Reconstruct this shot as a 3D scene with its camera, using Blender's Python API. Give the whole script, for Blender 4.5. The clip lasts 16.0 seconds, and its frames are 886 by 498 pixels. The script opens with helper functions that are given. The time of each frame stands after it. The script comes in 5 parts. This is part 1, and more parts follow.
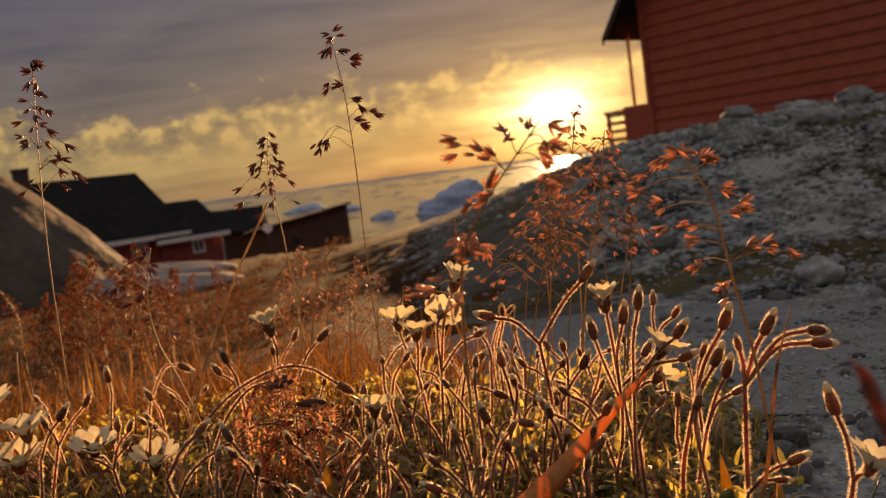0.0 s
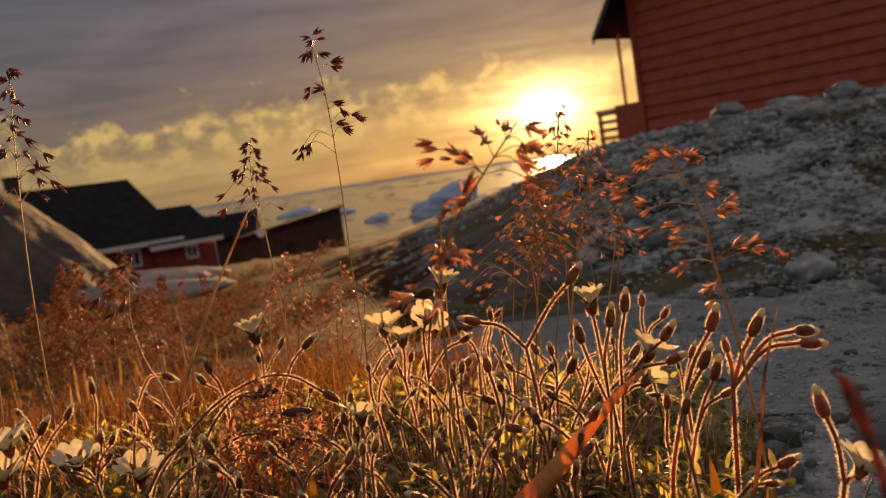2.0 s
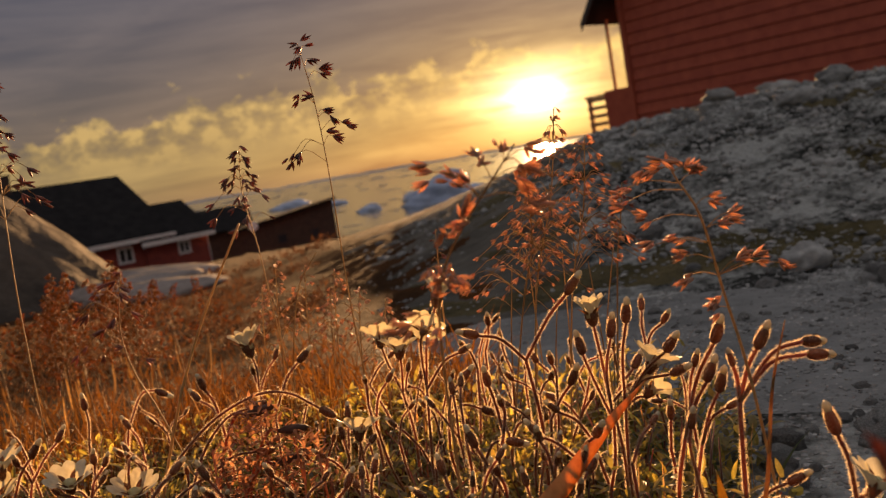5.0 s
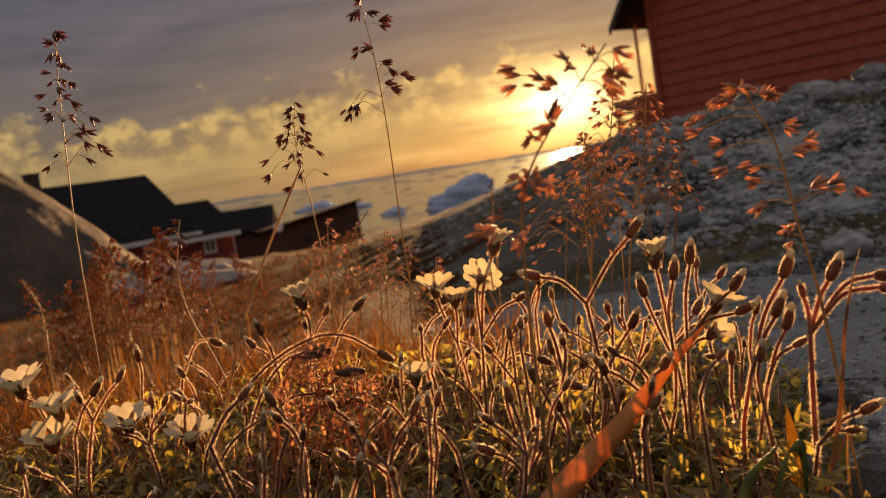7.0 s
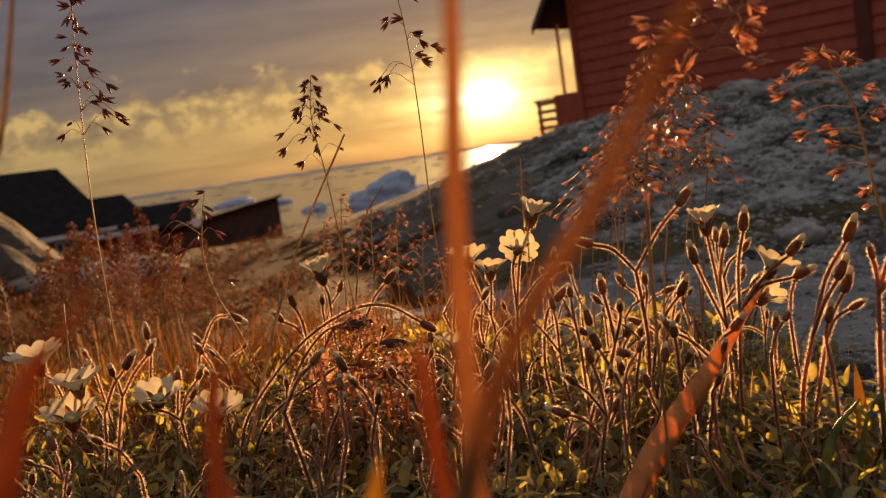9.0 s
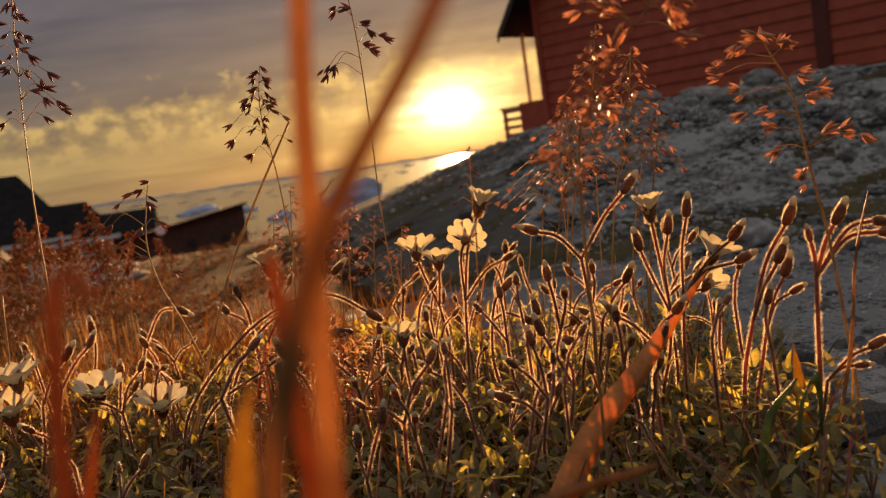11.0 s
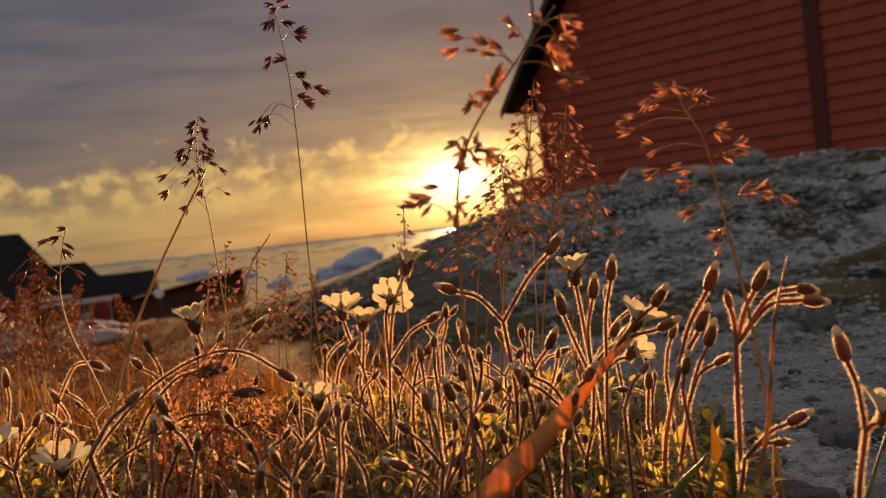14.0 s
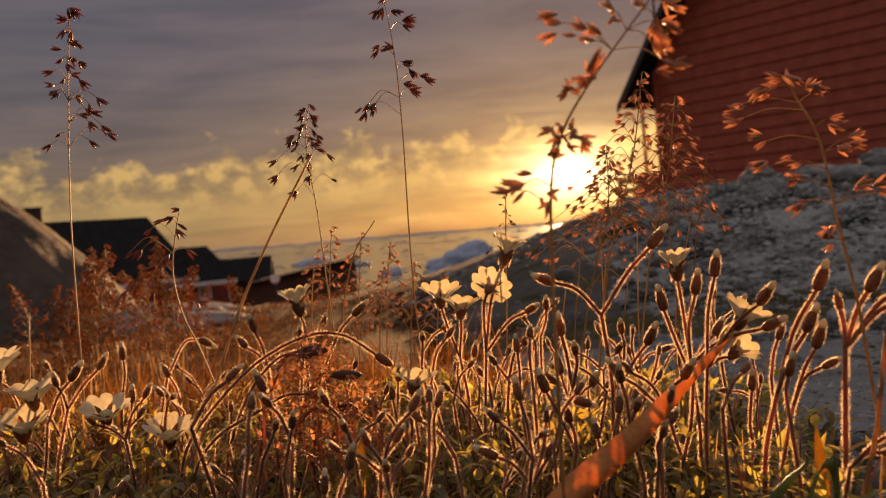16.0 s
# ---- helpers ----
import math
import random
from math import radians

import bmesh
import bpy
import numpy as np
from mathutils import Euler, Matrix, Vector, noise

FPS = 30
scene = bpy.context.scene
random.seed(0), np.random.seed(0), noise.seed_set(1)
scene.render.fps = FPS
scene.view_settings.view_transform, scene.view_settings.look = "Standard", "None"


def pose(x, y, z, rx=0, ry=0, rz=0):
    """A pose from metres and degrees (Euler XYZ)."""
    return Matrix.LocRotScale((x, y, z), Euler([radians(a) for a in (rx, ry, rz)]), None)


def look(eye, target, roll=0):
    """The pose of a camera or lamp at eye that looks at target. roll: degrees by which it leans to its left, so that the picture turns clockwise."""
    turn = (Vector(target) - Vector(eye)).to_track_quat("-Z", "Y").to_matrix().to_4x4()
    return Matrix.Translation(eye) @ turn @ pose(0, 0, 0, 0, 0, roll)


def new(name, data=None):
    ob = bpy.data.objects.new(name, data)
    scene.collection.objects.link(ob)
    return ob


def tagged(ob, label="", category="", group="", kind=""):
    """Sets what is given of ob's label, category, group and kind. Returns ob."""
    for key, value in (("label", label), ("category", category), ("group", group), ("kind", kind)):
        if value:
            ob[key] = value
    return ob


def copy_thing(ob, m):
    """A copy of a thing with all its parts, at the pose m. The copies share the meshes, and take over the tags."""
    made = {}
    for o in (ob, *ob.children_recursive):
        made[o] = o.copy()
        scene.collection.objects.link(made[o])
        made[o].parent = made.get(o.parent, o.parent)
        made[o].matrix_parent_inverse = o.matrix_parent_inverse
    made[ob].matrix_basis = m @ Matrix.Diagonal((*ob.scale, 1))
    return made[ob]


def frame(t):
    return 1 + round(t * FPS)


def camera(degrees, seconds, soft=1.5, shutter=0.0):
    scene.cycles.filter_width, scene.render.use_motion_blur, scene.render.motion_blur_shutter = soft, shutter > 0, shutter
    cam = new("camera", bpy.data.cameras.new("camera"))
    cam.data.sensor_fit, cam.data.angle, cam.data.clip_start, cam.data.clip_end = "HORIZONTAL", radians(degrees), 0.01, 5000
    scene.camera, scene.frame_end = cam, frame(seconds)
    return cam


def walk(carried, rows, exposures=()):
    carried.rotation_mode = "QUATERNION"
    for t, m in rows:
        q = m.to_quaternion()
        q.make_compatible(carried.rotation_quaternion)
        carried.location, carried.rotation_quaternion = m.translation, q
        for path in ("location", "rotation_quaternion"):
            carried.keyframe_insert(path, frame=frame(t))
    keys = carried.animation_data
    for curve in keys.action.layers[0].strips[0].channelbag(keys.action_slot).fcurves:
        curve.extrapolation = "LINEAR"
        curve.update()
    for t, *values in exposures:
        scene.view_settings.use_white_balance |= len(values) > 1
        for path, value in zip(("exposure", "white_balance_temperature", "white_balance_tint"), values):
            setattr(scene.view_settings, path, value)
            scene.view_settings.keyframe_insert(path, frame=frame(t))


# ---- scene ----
# camera and its path, held low over the plants
cam = camera(51.5, 16.0, soft=1.2)
cam.data.dof.use_dof = True
cam.data.dof.focus_distance = 0.46
cam.data.dof.aperture_fstop = 18.0
walk(cam, [
    (0.0, pose(0.0000, 0.0000, 0.1950, 85.08, 7.45, -0.64)),
    (0.5, pose(0.0046, 0.0061, 0.1958, 85.07, 7.77, -0.90)),
    (1.0, pose(0.0050, 0.0057, 0.1942, 85.07, 7.89, -1.04)),
    (1.5, pose(0.0038, 0.0058, 0.1950, 85.09, 8.02, -1.07)),
    (2.0, pose(0.0053, 0.0068, 0.1953, 85.10, 8.38, -1.10)),
    (2.5, pose(0.0045, 0.0078, 0.1967, 85.09, 8.52, -1.16)),
    (3.0, pose(0.0044, 0.0080, 0.1984, 85.11, 8.76, -1.19)),
    (5.5, pose(0.0059, 0.0188, 0.2107, 83.66, 9.89, -1.57)),
    (6.0, pose(-0.0012, 0.0147, 0.2155, 82.71, 9.85, -1.08)),
    (6.5, pose(-0.0061, 0.0115, 0.1888, 84.46, 9.08, -0.08)),
    (7.0, pose(-0.0176, 0.0131, 0.1787, 84.85, 8.84, -0.09)),
    (7.5, pose(-0.0402, 0.0129, 0.1704, 84.90, 8.62, -0.14)),
    (8.0, pose(-0.0615, 0.0175, 0.1727, 84.74, 8.75, -0.72)),
    (8.5, pose(-0.0830, 0.0160, 0.1746, 84.03, 8.30, -3.21)),
    (11.0, pose(-0.0737, 0.0171, 0.1627, 84.09, 8.16, -7.11)),
    (11.5, pose(-0.0574, 0.0236, 0.1563, 84.23, 7.51, -7.16)),
    (12.0, pose(-0.0419, 0.0282, 0.1494, 84.03, 6.73, -6.86)),
    (12.5, pose(-0.0402, 0.0269, 0.1493, 84.07, 6.18, -7.02)),
    (13.0, pose(-0.0397, 0.0292, 0.1504, 84.26, 6.20, -7.14)),
    (13.5, pose(-0.0387, 0.0299, 0.1525, 85.87, 6.28, -6.90)),
    (14.0, pose(-0.0334, 0.0333, 0.1494, 88.60, 6.27, -7.00)),
    (14.5, pose(-0.0308, 0.0334, 0.1486, 88.68, 6.38, -6.74)),
    (15.0, pose(-0.0293, 0.0302, 0.1435, 88.88, 5.41, -3.58)),
    (15.5, pose(-0.0289, 0.0301, 0.1432, 88.85, 4.96, -0.99)),
    (16.0, pose(-0.0280, 0.0340, 0.1468, 88.85, 4.68, -0.05)),
], exposures=[(0.0, 1.55, 6350, 18), (13.5, 1.55, 6350, 18), (15.0, 1.55, 6550, 23), (16.0, 1.55, 6600, 24)])

# ---- world and sun ----
SUN_AZ, SUN_EL = radians(8.0), radians(2.9)
SUN_DIR = Vector((math.sin(SUN_AZ) * math.cos(SUN_EL), math.cos(SUN_AZ) * math.cos(SUN_EL), math.sin(SUN_EL)))


def build_world():
    w = bpy.data.worlds.new("evening_sky")
    scene.world = w
    w.use_nodes = True
    nt = w.node_tree
    nt.nodes.clear()
    N = nt.nodes.new
    L = nt.links.new

    def node(kind, **sets):
        n = N(kind)
        for k, v in sets.items():
            n.inputs[k].default_value = v
        return n

    def math_node(op, a, b=None):
        n = N("ShaderNodeMath")
        n.operation = op
        for i, v in enumerate((a, b)):
            if v is None:
                continue
            if isinstance(v, (int, float)):
                n.inputs[i].default_value = v
            else:
                L(v, n.inputs[i])
        return n.outputs[0]

    def ramp(value, stops):
        n = N("ShaderNodeValToRGB")
        el = n.color_ramp.elements
        while len(el) < len(stops):
            el.new(0.5)
        for e, (p, c) in zip(el, stops):
            e.position, e.color = p, (*c, 1)
        L(value, n.inputs[0])
        return n.outputs[0]

    def mix(kind, fac, a, b):
        n = N("ShaderNodeMix")
        n.data_type, n.blend_type = "RGBA", kind
        for i, v in ((0, fac), (6, a), (7, b)):
            if isinstance(v, (int, float)):
                n.inputs[i].default_value = v
            elif isinstance(v, tuple):
                n.inputs[i].default_value = (*v, 1)
            else:
                L(v, n.inputs[i])
        return n.outputs[2]

    coord = N("ShaderNodeTexCoord").outputs["Generated"]
    sep = N("ShaderNodeSeparateXYZ")
    L(coord, sep.inputs[0])
    up = sep.outputs[2]
    # hazy gold low down
    base = ramp(up, [(0.0, (0.42, 0.325, 0.18)), (0.02, (0.54, 0.42, 0.195)), (0.055, (0.50, 0.38, 0.18)), (0.12, (0.25, 0.20, 0.15))])
    # mauve cloud deck above, clear and bright overhead
    deck = ramp(up, [(0.07, (0.24, 0.188, 0.155)), (0.13, (0.182, 0.158, 0.162)), (0.20, (0.155, 0.150, 0.180)), (0.34, (0.140, 0.144, 0.190)),
                     (0.55, (0.55, 0.53, 0.50)), (1.0, (0.84, 0.81, 0.77))])
    # long flat cloud streaks
    m1 = N("ShaderNodeMapping")
    m1.inputs["Scale"].default_value = (3.4, 3.4, 24.0)
    L(coord, m1.inputs[0])
    n1 = node("ShaderNodeTexNoise", Scale=1.6, Detail=7.0, Roughness=0.58, Distortion=0.4)
    L(m1.outputs[0], n1.inputs["Vector"])
    deck = mix("MULTIPLY", 1.0, deck, ramp(n1.outputs["Fac"], [(0.36, (0.72, 0.76, 0.86)), (0.62, (1.28, 1.2, 1.12))]))
    base = mix("MULTIPLY", 1.0, base, ramp(n1.outputs["Fac"], [(0.34, (0.62, 0.66, 0.76)), (0.64, (1.4, 1.32, 1.12))]))
    # lit cumulus with billowing tops against the deck
    m2 = N("ShaderNodeMapping")
    m2.inputs["Scale"].default_value = (9.0, 9.0, 13.0)
    L(coord, m2.inputs[0])
    n2 = node("ShaderNodeTexNoise", Scale=1.7, Detail=9.0, Roughness=0.62)
    L(m2.outputs[0], n2.inputs["Vector"])
    n3 = node("ShaderNodeTexNoise", Scale=4.2, Detail=7.0, Roughness=0.6)
    L(m2.outputs[0], n3.inputs["Vector"])
    puff = ramp(n3.outputs["Fac"], [(0.38, (0.22, 0.175, 0.135)), (0.50, (0.50, 0.352, 0.152)), (0.60, (1.0, 0.67, 0.22))])
    belt = ramp(up, [(0.035, (0, 0, 0)), (0.075, (0.9, 0.9, 0.9)), (0.13, (0.9, 0.9, 0.9))])
    low = mix("MIX", belt, base, puff)
    edge = math_node("SUBTRACT", math_node("MULTIPLY_ADD", n2.outputs["Fac"], 0.20), up)
    edge.node.inputs[0].links[0].from_node.inputs[2].default_value = 0.002
    over = N("ShaderNodeClamp")
    L(math_node("MULTIPLY", edge, 85.0), over.inputs[0])
    base = mix("MIX", over.outputs[0], deck, low)
    # brightening round the low sun, drawn out sideways and broken by the streaks
    off = N("ShaderNodeVectorMath")
    off.operation = "SUBTRACT"
    L(coord, off.inputs[0])
    off.inputs[1].default_value = SUN_DIR
    flat = N("ShaderNodeVectorMath")
    flat.operation = "MULTIPLY"
    L(off.outputs[0], flat.inputs[0])
    flat.inputs[1].default_value = (0.9, 0.9, 1.9)
    length = N("ShaderNodeVectorMath")
    length.operation = "LENGTH"
    L(flat.outputs[0], length.inputs[0])
    d2 = math_node("POWER", length.outputs["Value"], 2.0)
    broken = ramp(n1.outputs["Fac"], [(0.36, (0.42, 0.42, 0.42)), (0.60, (1.5, 1.5, 1.5))])
    out = base
    for width, col in ((0.17, (0.24, 0.175, 0.045)), (0.085, (0.95, 0.72, 0.21)), (0.042, (4.2, 3.3, 1.7)), (0.020, (9.0, 7.8, 5.0))):
        p = math_node("EXPONENT", math_node("MULTIPLY", d2, -1.0 / (width * width)))
        lobe = mix("MULTIPLY", 1.0, p, col)
        out = mix("ADD", 1.0, out, mix("MULTIPLY", 1.0, lobe, broken) if width > 0.03 else lobe)
    bg = N("ShaderNodeBackground")
    L(out, bg.inputs[0])
    bg.inputs[1].default_value = 0.185
    # clear air above the clouds
    sky = N("ShaderNodeTexSky")
    sky.sky_type = "NISHITA"
    sky.sun_disc = False
    sky.sun_elevation, sky.sun_rotation = SUN_EL, SUN_AZ
    bg2 = N("ShaderNodeBackground")
    L(sky.outputs[0], bg2.inputs[0])
    bg2.inputs[1].default_value = 0.0042
    add = N("ShaderNodeAddShader")
    L(bg.outputs[0], add.inputs[0])
    L(bg2.outputs[0], add.inputs[1])
    o = N("ShaderNodeOutputWorld")
    L(add.outputs[0], o.inputs[0])


build_world()
sun = new("sun", bpy.data.lights.new("sun", "SUN"))
sun.data.energy, sun.data.angle, sun.data.color = 5.0, radians(0.6), (1.0, 0.56, 0.22)
sun.matrix_world = look(SUN_DIR * 50, (0, 0, 0))

# ---- materials ----


def material(name, low, high, rough=0.7, scale=30.0, bump=0.0, bump_scale=None, through_light=0.0, tint=None, metal=0.0, per_object=0.0, sheen=0.0, detail=6.0, spec=0.5, span=(0.55, 0.95)):
    """Two-scale noise between two colours, with fine relief; through_light mixes in translucency."""
    m = bpy.data.materials.new(name)
    m.use_nodes = True
    nt = m.node_tree
    nt.nodes.clear()
    N, L = nt.nodes.new, nt.links.new
    co = N("ShaderNodeTexCoord").outputs["Object"]
    a, b = N("ShaderNodeTexNoise"), N("ShaderNodeTexNoise")
    for n, s in ((a, scale), (b, scale * 7.3)):
        n.inputs["Scale"].default_value, n.inputs["Detail"].default_value = s, detail
        L(co, n.inputs["Vector"])
    add = N("ShaderNodeMath")
    add.operation = "MULTIPLY_ADD"
    L(b.outputs["Fac"], add.inputs[0])
    add.inputs[1].default_value = 0.5
    L(a.outputs["Fac"], add.inputs[2])
    r = N("ShaderNodeValToRGB")
    e = r.color_ramp.elements
    e[0].position, e[0].color, e[1].position, e[1].color = span[0], (*low, 1), span[1], (*high, 1)
    L(add.outputs[0], r.inputs[0])
    col = r.outputs[0]
    if per_object:
        info = N("ShaderNodeObjectInfo")
        geo = N("ShaderNodeNewGeometry")
        sm = N("ShaderNodeMath")
        L(info.outputs["Random"], sm.inputs[0])
        L(geo.outputs["Random Per Island"], sm.inputs[1])
        fr = N("ShaderNodeMath")
        fr.operation = "FRACT"
        L(sm.outputs[0], fr.inputs[0])
        mr = N("ShaderNodeMapRange")
        L(fr.outputs[0], mr.inputs[0])
        mr.inputs[3].default_value, mr.inputs[4].default_value = 1 - per_object, 1 + per_object
        h = N("ShaderNodeHueSaturation")
        L(mr.outputs[0], h.inputs["Value"])
        L(col, h.inputs["Color"])
        col = h.outputs[0]
    p = N("ShaderNodeBsdfPrincipled")
    L(col, p.inputs["Base Color"])
    p.inputs["Roughness"].default_value, p.inputs["Metallic"].default_value = rough, metal
    p.inputs["Specular IOR Level"].default_value = spec
    if sheen:
        p.inputs["Sheen Weight"].default_value = sheen
    if bump:
        bn = N("ShaderNodeTexNoise")
        bn.inputs["Scale"].default_value, bn.inputs["Detail"].default_value = bump_scale or scale * 4, 8.0
        L(co, bn.inputs["Vector"])
        bu = N("ShaderNodeBump")
        bu.inputs["Strength"].default_value, bu.inputs["Distance"].default_value = 0.8, bump
        L(bn.outputs["Fac"], bu.inputs["Height"])
        L(bu.outputs[0], p.inputs["Normal"])
    out = N("ShaderNodeOutputMaterial")
    last = p.outputs[0]
    if through_light:
        t = N("ShaderNodeBsdfTranslucent")
        if tint:
            mx = N("ShaderNodeMix")
            mx.data_type, mx.blend_type = "RGBA", "MULTIPLY"
            mx.inputs[0].default_value = 1.0
            L(col, mx.inputs[6])
            mx.inputs[7].default_value = (*tint, 1)
            L(mx.outputs[2], t.inputs[0])
        else:
            L(col, t.inputs[0])
        s = N("ShaderNodeMixShader")
        s.inputs[0].default_value = through_light
        L(p.outputs[0], s.inputs[1])
        L(t.outputs[0], s.inputs[2])
        last = s.outputs[0]
    L(last, out.inputs[0])
    return m


M_STEM = material("stem_green_red", (0.13, 0.045, 0.026), (0.26, 0.12, 0.055), 0.6, 90, through_light=0.4, tint=(2.2, 1.5, 0.9), per_object=0.3, sheen=0.5)
M_HAIR = material("plant_hair", (0.64, 0.47, 0.29), (0.86, 0.70, 0.48), 0.5, 200, through_light=0.85)
M_CALYX = material("calyx", (0.10, 0.048, 0.026), (0.24, 0.12, 0.05), 0.65, 160, through_light=0.4, tint=(1.5, 1.1, 0.8), per_object=0.3)
M_PETAL = material("petal_white", (0.60, 0.54, 0.36), (0.74, 0.68, 0.49), 0.6, 300, through_light=0.36, tint=(1.0, 0.93, 0.78))
M_LEAF = material("leaf_green", (0.12, 0.12, 0.038), (0.27, 0.25, 0.09), 0.55, 120, through_light=0.62, tint=(2.6, 2.05, 0.8), per_object=0.5, sheen=0.8)
M_LEAF_YELLOW = material("leaf_yellow", (0.45, 0.25, 0.03), (0.6, 0.40, 0.06), 0.5, 120, through_light=0.5)
M_BLADE = material("grass_blade_dry", (0.22, 0.105, 0.03), (0.40, 0.225, 0.075), 0.55, 60, through_light=0.45, per_object=0.45)
M_BLADE_RED = material("grass_blade_red", (0.50, 0.24, 0.08), (0.68, 0.37, 0.13), 0.75, 70, bump=0.0003, bump_scale=500, through_light=0.55, tint=(1.25, 1.1, 0.8), spec=0.25)
M_NEAR = material("grass_blade_brown", (0.34, 0.17, 0.06), (0.50, 0.28, 0.10), 0.6, 60, through_light=0.5, per_object=0.2)
M_NEAR_RED = material("grass_blade_rust", (0.32, 0.11, 0.03), (0.46, 0.18, 0.055), 0.75, 70, through_light=0.45, per_object=0.2, spec=0.2)
M_BLADE_GREEN = material("grass_blade_green", (0.06, 0.09, 0.02), (0.16, 0.18, 0.05), 0.5, 60, through_light=0.45, per_object=0.4)
M_SPIKE = material("spikelet_brown", (0.15, 0.065, 0.05), (0.32, 0.16, 0.12), 0.5, 200, through_light=0.45, tint=(1.5, 1.25, 1.1), per_object=0.4)
M_GOLD = material("spikelet_golden", (0.42, 0.27, 0.19), (0.72, 0.54, 0.40), 0.38, 200, through_light=0.64, tint=(1.2, 1.06, 0.95), per_object=0.4)
M_FEATHER = material("feathery_seed_head", (0.30, 0.105, 0.018), (0.52, 0.23, 0.045), 0.6, 60, through_light=0.6, per_object=0.4)
M_CULM = material("grass_culm", (0.32, 0.20, 0.08), (0.50, 0.35, 0.16), 0.55, 80, through_light=0.35, per_object=0.3)
M_WITHER = material("withered_head", (0.05, 0.03, 0.022), (0.12, 0.06, 0.04), 0.7, 150, through_light=0.15)
M_MOSS_RED = material("red_succulent", (0.34, 0.13, 0.055), (0.54, 0.25, 0.11), 0.5, 150, through_light=0.55, per_object=0.4)
M_GROUND = material("ground_gravel", (0.022, 0.024, 0.021), (0.34, 0.355, 0.335), 0.9, 8.0, bump=0.035, bump_scale=60, span=(0.64, 0.86), spec=0.08)
M_PATH = material("path_grit", (0.13, 0.136, 0.132), (0.24, 0.248, 0.242), 0.92, 6.0, bump=0.005, bump_scale=160, spec=0.1)
M_SOIL = material("brown_turf", (0.026, 0.012, 0.004), (0.078, 0.032, 0.009), 0.95, 5.0, bump=0.02, bump_scale=60, spec=0.04)
M_SLOPE = material("smooth_bedrock_slope", (0.05, 0.047, 0.038), (0.125, 0.118, 0.10), 0.9, 2.6, bump=0.02, bump_scale=22, spec=0.08)
M_MOSS = material("moss_dirt", (0.045, 0.04, 0.02), (0.12, 0.10, 0.05), 0.95, 9.0, bump=0.02, bump_scale=80, spec=0.08)
M_STONE = material("stone_grey", (0.15, 0.155, 0.15), (0.36, 0.365, 0.35), 0.85, 14, bump=0.006, bump_scale=60, per_object=0.35, spec=0.08)
M_ROCK = material("bedrock", (0.04, 0.034, 0.028), (0.10, 0.08, 0.062), 0.85, 2.2, bump=0.05, bump_scale=9, spec=0.08)
M_SLAB = material("pale_slab", (0.17, 0.145, 0.125), (0.30, 0.26, 0.23), 0.8, 3, bump=0.02, bump_scale=14, spec=0.08)
M_SIDING = material("red_siding", (0.34, 0.062, 0.032), (0.46, 0.10, 0.048), 0.65, 3.0, bump=0.002, bump_scale=60)
M_FAR_RED = material("old_red_siding", (0.19, 0.03, 0.02), (0.28, 0.05, 0.028), 0.75, 3.0, bump=0.002, bump_scale=60)
M_SIDING_DARK = material("dark_red_board", (0.09, 0.018, 0.012), (0.15, 0.03, 0.018), 0.65, 3.0)
M_TRIM = material("dark_trim", (0.03, 0.03, 0.03), (0.06, 0.055, 0.05), 0.6, 8)
M_WHITE = material("white_trim", (0.68, 0.66, 0.62), (0.82, 0.8, 0.76), 0.6, 5)
M_ROOF = material("roof_felt", (0.008, 0.008, 0.009), (0.02, 0.019, 0.019), 0.95, 2.0, bump=0.01, bump_scale=20, spec=0.1)
M_DECK = material("deck_wood", (0.20, 0.10, 0.05), (0.33, 0.19, 0.10), 0.7, 6, bump=0.002)
M_GLASS = material("window_glass", (0.03, 0.035, 0.04), (0.05, 0.055, 0.06), 0.08, 1.0)
M_ICE = material("ice", (0.29, 0.36, 0.50), (0.46, 0.53, 0.66), 0.65, 0.15, bump=0.3, bump_scale=0.5)
M_SHRUB = material("dwarf_shrub", (0.07, 0.032, 0.014), (0.19, 0.082, 0.03), 0.7, 20, through_light=0.35, per_object=0.4, spec=0.1)
M_FLOE = material("floe_ice", (0.24, 0.215, 0.18), (0.40, 0.36, 0.30), 0.6, 0.3)
M_BROWN = material("brown_boards", (0.05, 0.03, 0.02), (0.10, 0.055, 0.035), 0.8, 4, bump=0.004, bump_scale=30)
M_CHIMNEY = material("chimney_brick", (0.05, 0.03, 0.025), (0.10, 0.06, 0.05), 0.85, 6)


def water_material():
    m = bpy.data.materials.new("sea_water")
    m.use_nodes = True
    nt = m.node_tree
    p = nt.nodes["Principled BSDF"]
    p.inputs["Base Color"].default_value = (0.03, 0.05, 0.065, 1)
    p.inputs["Roughness"].default_value = 0.16
    co = nt.nodes.new("ShaderNodeTexCoord")
    n = nt.nodes.new("ShaderNodeTexNoise")
    n.inputs["Scale"].default_value, n.inputs["Detail"].default_value = 0.6, 5.0
    b = nt.nodes.new("ShaderNodeBump")
    b.inputs["Strength"].default_value, b.inputs["Distance"].default_value = 0.4, 0.06
    nt.links.new(co.outputs["Object"], n.inputs["Vector"])
    nt.links.new(n.outputs["Fac"], b.inputs["Height"])
    nt.links.new(b.outputs[0], p.inputs["Normal"])
    return m


M_WATER = water_material()

# ---- building blocks ----


def mesh_of(name, bm, mat, smooth=True):
    me = bpy.data.meshes.new(name)
    bm.to_mesh(me)
    bm.free()
    if smooth:
        for p in me.polygons:
            p.use_smooth = True
    me.materials.append(mat)
    return me


